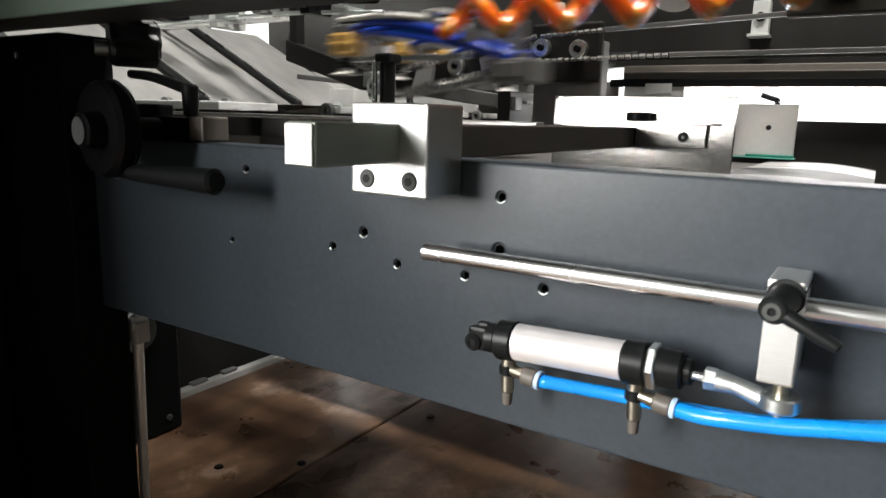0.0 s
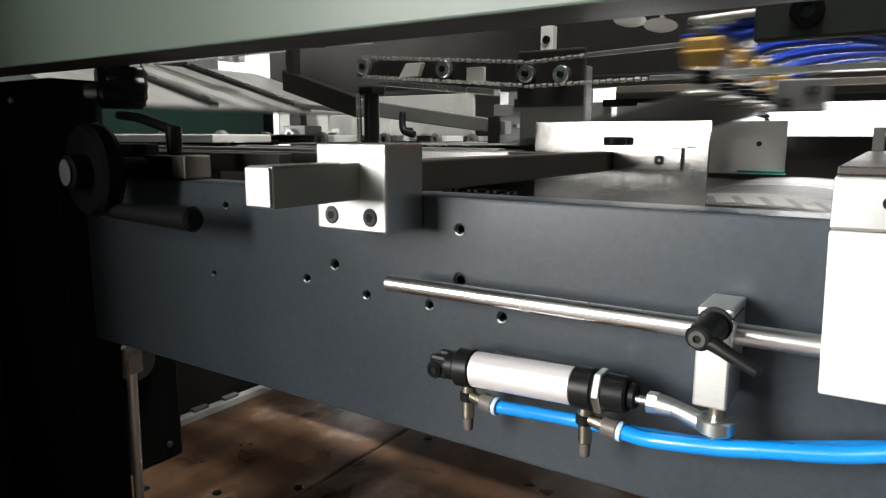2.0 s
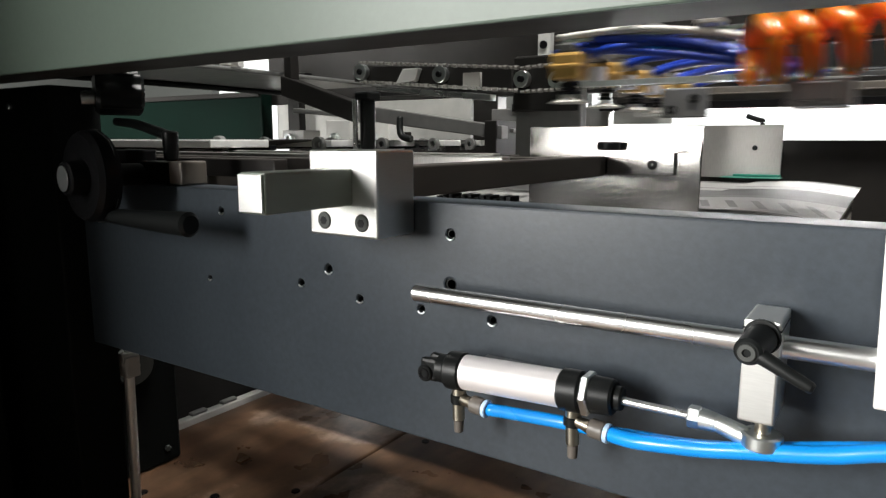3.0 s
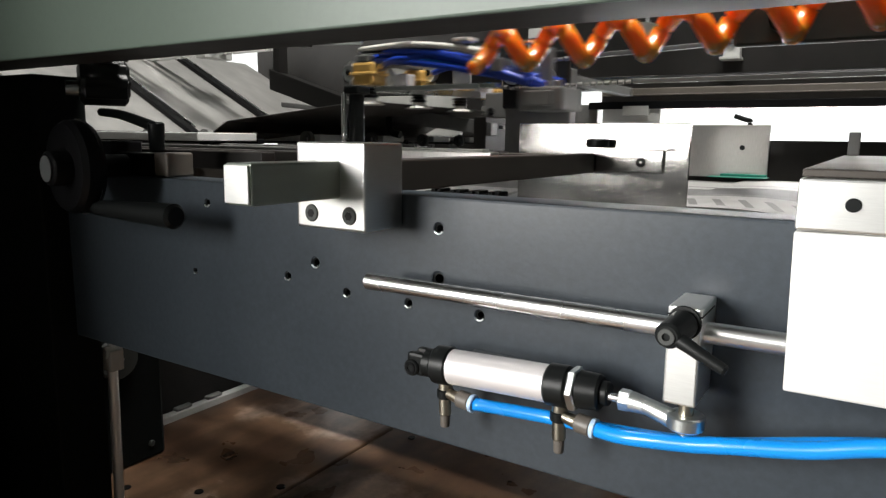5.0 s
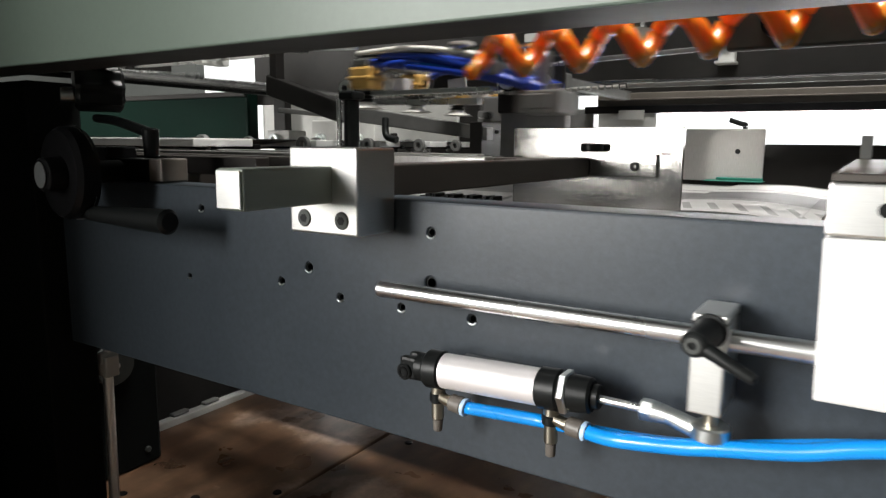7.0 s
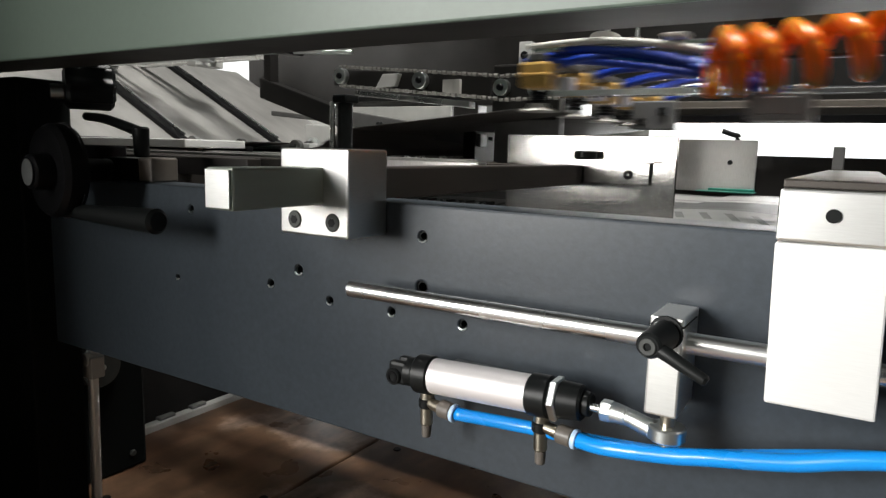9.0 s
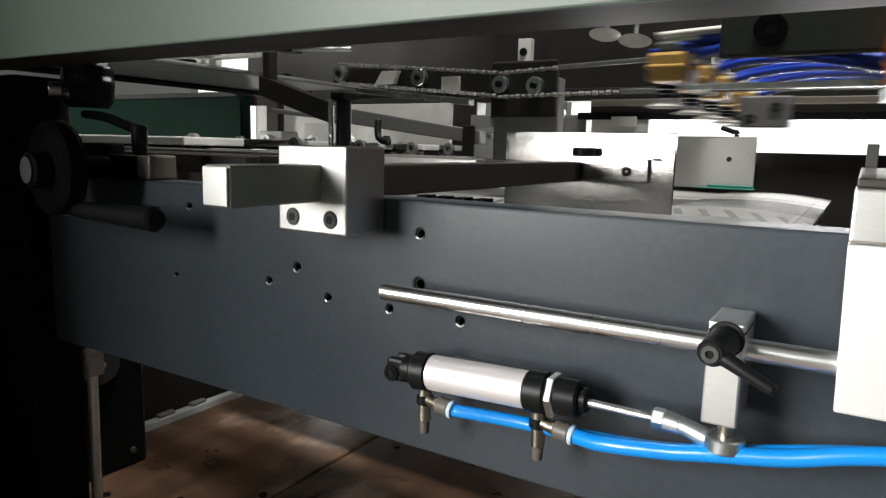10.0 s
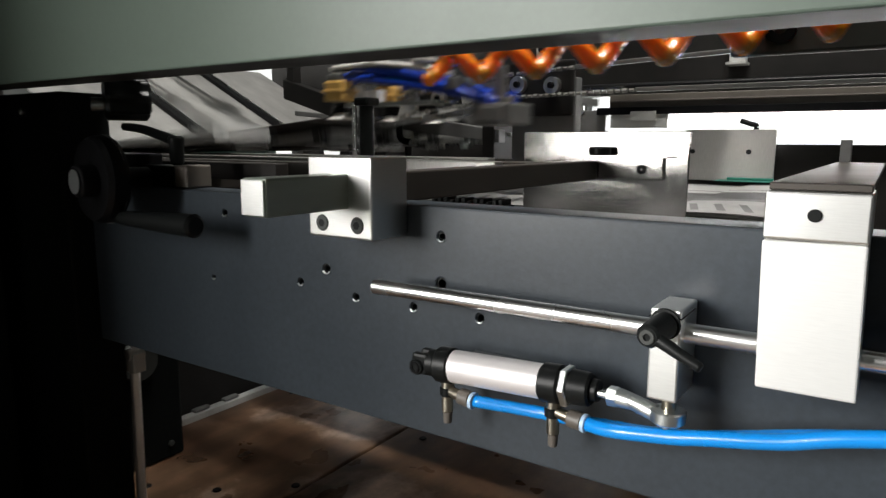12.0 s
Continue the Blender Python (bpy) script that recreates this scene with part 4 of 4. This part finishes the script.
coil = thing("coiled_hose", (0.0, 0.465, 1.17), "glossy orange coiled air hose", "hose")
halves = []
for i in range(2 * TURNS):
    s = -1 if i % 2 else 1
    pts = [(-s * 0.3 * R * math.sin(math.pi * u) * (0.6 + 0.8 * u), s * 0.75 * R * math.sin(math.pi * u), R * (2 * u - 1)) for u in [j / 14 for j in range(15)]]
    b = tube([Vector(p) + Vector((0.0, 0.465, 1.17)) for p in pts], TUBE, 12, 1)
    for e in (-1, 1):
        bmesh.ops.create_uvsphere(b, u_segments=12, v_segments=8, radius=TUBE, matrix=Matrix.Translation((0, 0.465, 1.17 + e * R)))
    for f_ in b.faces:
        f_.smooth = True
    halves.append(part("half_turn", b, ORANGE, coil))
single("hose_bracket", box(0.72, 0.75, 0.42, 0.505, 1.12, 1.6, 0.003), MIDGREY, "grey bracket that holds the coiled hose", "bracket")

# ---- travelling sheets, each in hinged strips ----
STRIPS, SL = 13, 0.075
sheets = []
for n_ in range(4):
    sh = thing("board_sheet", (-0.6, 0.85, 1.03), "silvery metallised board sheet under transport", "sheet", "travelling sheets")
    row = []
    for i in range(STRIPS):
        b = bmesh.new()
        box(-SL, 0, 0.542, 1.338, 1.0296, 1.0304, 0, 1, b, Matrix.Translation((-0.6, 0, 0)))
        strip = part("strip", b, PRINT, sh)
        strip.data.materials.append(BACKING)
        for poly in strip.data.polygons:
            poly.material_index = 1 if poly.normal.z < -0.5 else 0
        row.append(strip)
    sheets.append((sh, row))

# ---- what moves ----
PERIOD, START = 3.6, 0.75
CARX = [(0, -0.392), (0.25, -0.36), (0.45, -0.2), (0.71, -0.075), (0.8, 0.02), (0.9, 0.11), (1.0, 0.2), (1.1, 0.29), (1.2, 0.39), (1.31, 0.51), (1.42, 0.56), (1.6, 0.579), (1.85, 0.565), (2.05, 0.44), (2.15, 0.345), (2.25, 0.26), (2.35, 0.17), (2.45, 0.1), (2.55, 0.0), (2.65, -0.1), (2.85, -0.215), (2.95, -0.33), (3.25, -0.39), (3.6, -0.392)]
JOGX = [(0, 0.0), (1.28, 0.0), (1.45, 0.006), (1.55, 0.016), (1.65, 0.031), (1.75, 0.033), (2.25, 0.033), (2.55, 0.029), (2.65, 0.019), (2.8, 0.003), (2.85, 0.0), (3.6, 0.0)]
ARMA = [(0, 24), (0.3, 24), (0.5, 8), (0.7, 0), (2.4, 0), (2.7, 6), (3.0, 24), (3.6, 24)]
FLAPA = [(0, 26.5), (1.1, 26.5), (1.27, 14), (1.47, 0), (2.55, 0), (2.7, 8), (2.85, 26.5), (3.6, 26.5)]
LIFT = [(0, -48), (0.3, -46), (0.42, -6), (0.52, 0), (3.28, 0), (3.46, -46), (3.6, -48)]
COILZ = [(0, 0.0), (2.8, 0.0), (3.0, 0.028), (3.12, 0.028), (3.3, 0.0), (3.6, 0.0)]
CARZ = [(0, -0.07), (0.25, -0.06), (0.45, -0.01), (0.7, 0.0), (2.85, 0.0), (3.05, -0.015), (3.3, -0.055), (3.6, -0.07)]


def table(rows, u):
    return float(np.interp(u, [r[0] for r in rows], [r[1] for r in rows]))


def phase(t):
    return (t - START) % PERIOD


def sheet_line(u):
    """Front point and slopes of a sheet's strips at u seconds after the pick."""
    x = table(CARX, u) - 0.275
    land = max(0.0, min(1.0, (u - 1.56) / 0.18))
    zf = 1.11 + table(CARZ, u)
    zf = zf + (0.9485 - zf) * land ** 1.5
    xf = x if u < 1.56 else x + (0.33 - x) * min(1, (u - 1.56) / 0.18)
    return min(xf, 0.33), zf, land


def motions():
    times = [round(0.1 * i, 1) for i in range(121)]
    walk(jog, [(t, Matrix.Translation(J + Vector((table(JOGX, phase(t)), 0, 0)))) for t in times])
    walk(arm, [(t, Matrix.Translation((-0.176, 0.7, 1.158)) @ pose(0, 0, 0, 0, -table(ARMA, phase(t)), 0)) for t in times])
    walk(lift, [(t, Matrix.Translation(HINGE + DROP) @ pose(0, 0, 0, 0, table(FLAPA, phase(t)), 0)) for t in times])
    walk(raiser, [(t, Matrix.Translation((-0.95, 0.8, 1.038)) @ pose(0, 0, 0, 0, table(LIFT, phase(t)), 0)) for t in times])
    walk(car, [(t, Matrix.Translation(C0 + Vector((table(CARX, phase(t)), 0, table(CARZ, phase(t)))))) for t in times])
    half = [[] for _ in halves]
    for t in times:
        x = table(CARX, phase(t))
        ext = max(0.0, min(1.0, (0.3 - x) / 0.4))
        a, b = Vector((x - 0.008 + 0.05 * max(0.0, min(1.0, (-0.25 - x) / 0.14)), 0, 0.02 * ext - 0.018 + table(COILZ, phase(t)))), Vector((0.72, 0, 0.085))
        slack = 1.3 - 0.3 * ext
        spine = [Vector((a.x + (b.x - a.x) * s ** slack, 0, a.z + (b.z - a.z) * s ** 2.2)) for s in [i / (2 * TURNS) for i in range(2 * TURNS + 1)]]
        for i in range(2 * TURNS):
            d = spine[i + 1] - spine[i]
            lean = math.degrees(math.asin(min(0.985, d.length / (2 * R))))
            slope = math.degrees(math.atan2(d.z, d.x))
            half[i].append((t, Matrix.Translation((spine[i] + spine[i + 1]) / 2) @ pose(0, 0, 0, 0, (lean if i % 2 == 0 else -lean) - slope, 0)))
    for o, rows in zip(halves, half):
        walk(o, rows)
    for n_, (sh, row) in enumerate(sheets):
        t0 = START + (n_ if n_ < 4 else 0) * PERIOD
        keys = [[] for _ in row]
        for t in times:
            u = t - t0
            if u < 0.2:
                u = 0.2
            u = min(u, 1.9)
            x, z, land = sheet_line(u)
            rest = 1.031 - 0.002 * n_ if land <= 0 else 1.031 + (0.9485 + 0.0004 * n_ - 1.031) * land
            lead = x
            late = max(0.0, min(1.0, (u - 1.15) / 0.2))
            if land >= 1:
                z = rest
            for i in range(STRIPS):
                early = 0.007 if x > min(-0.38, lead - 0.3) else 0.034
                drop = max(0.0, min(z - rest, early + (0.032 - early) * late))
                ang = math.degrees(math.asin(drop / SL))
                keys[i].append((t, Matrix.Translation((x + 0.6, 0, z - 1.03)) @ around(-ang)))
                x -= SL * math.cos(math.radians(ang))
                z -= drop
        for o, k_ in zip(row, keys):
            walk(o, k_)


def around(deg):
    return pose(0, 0, 0, 0, deg, 0)


motions()
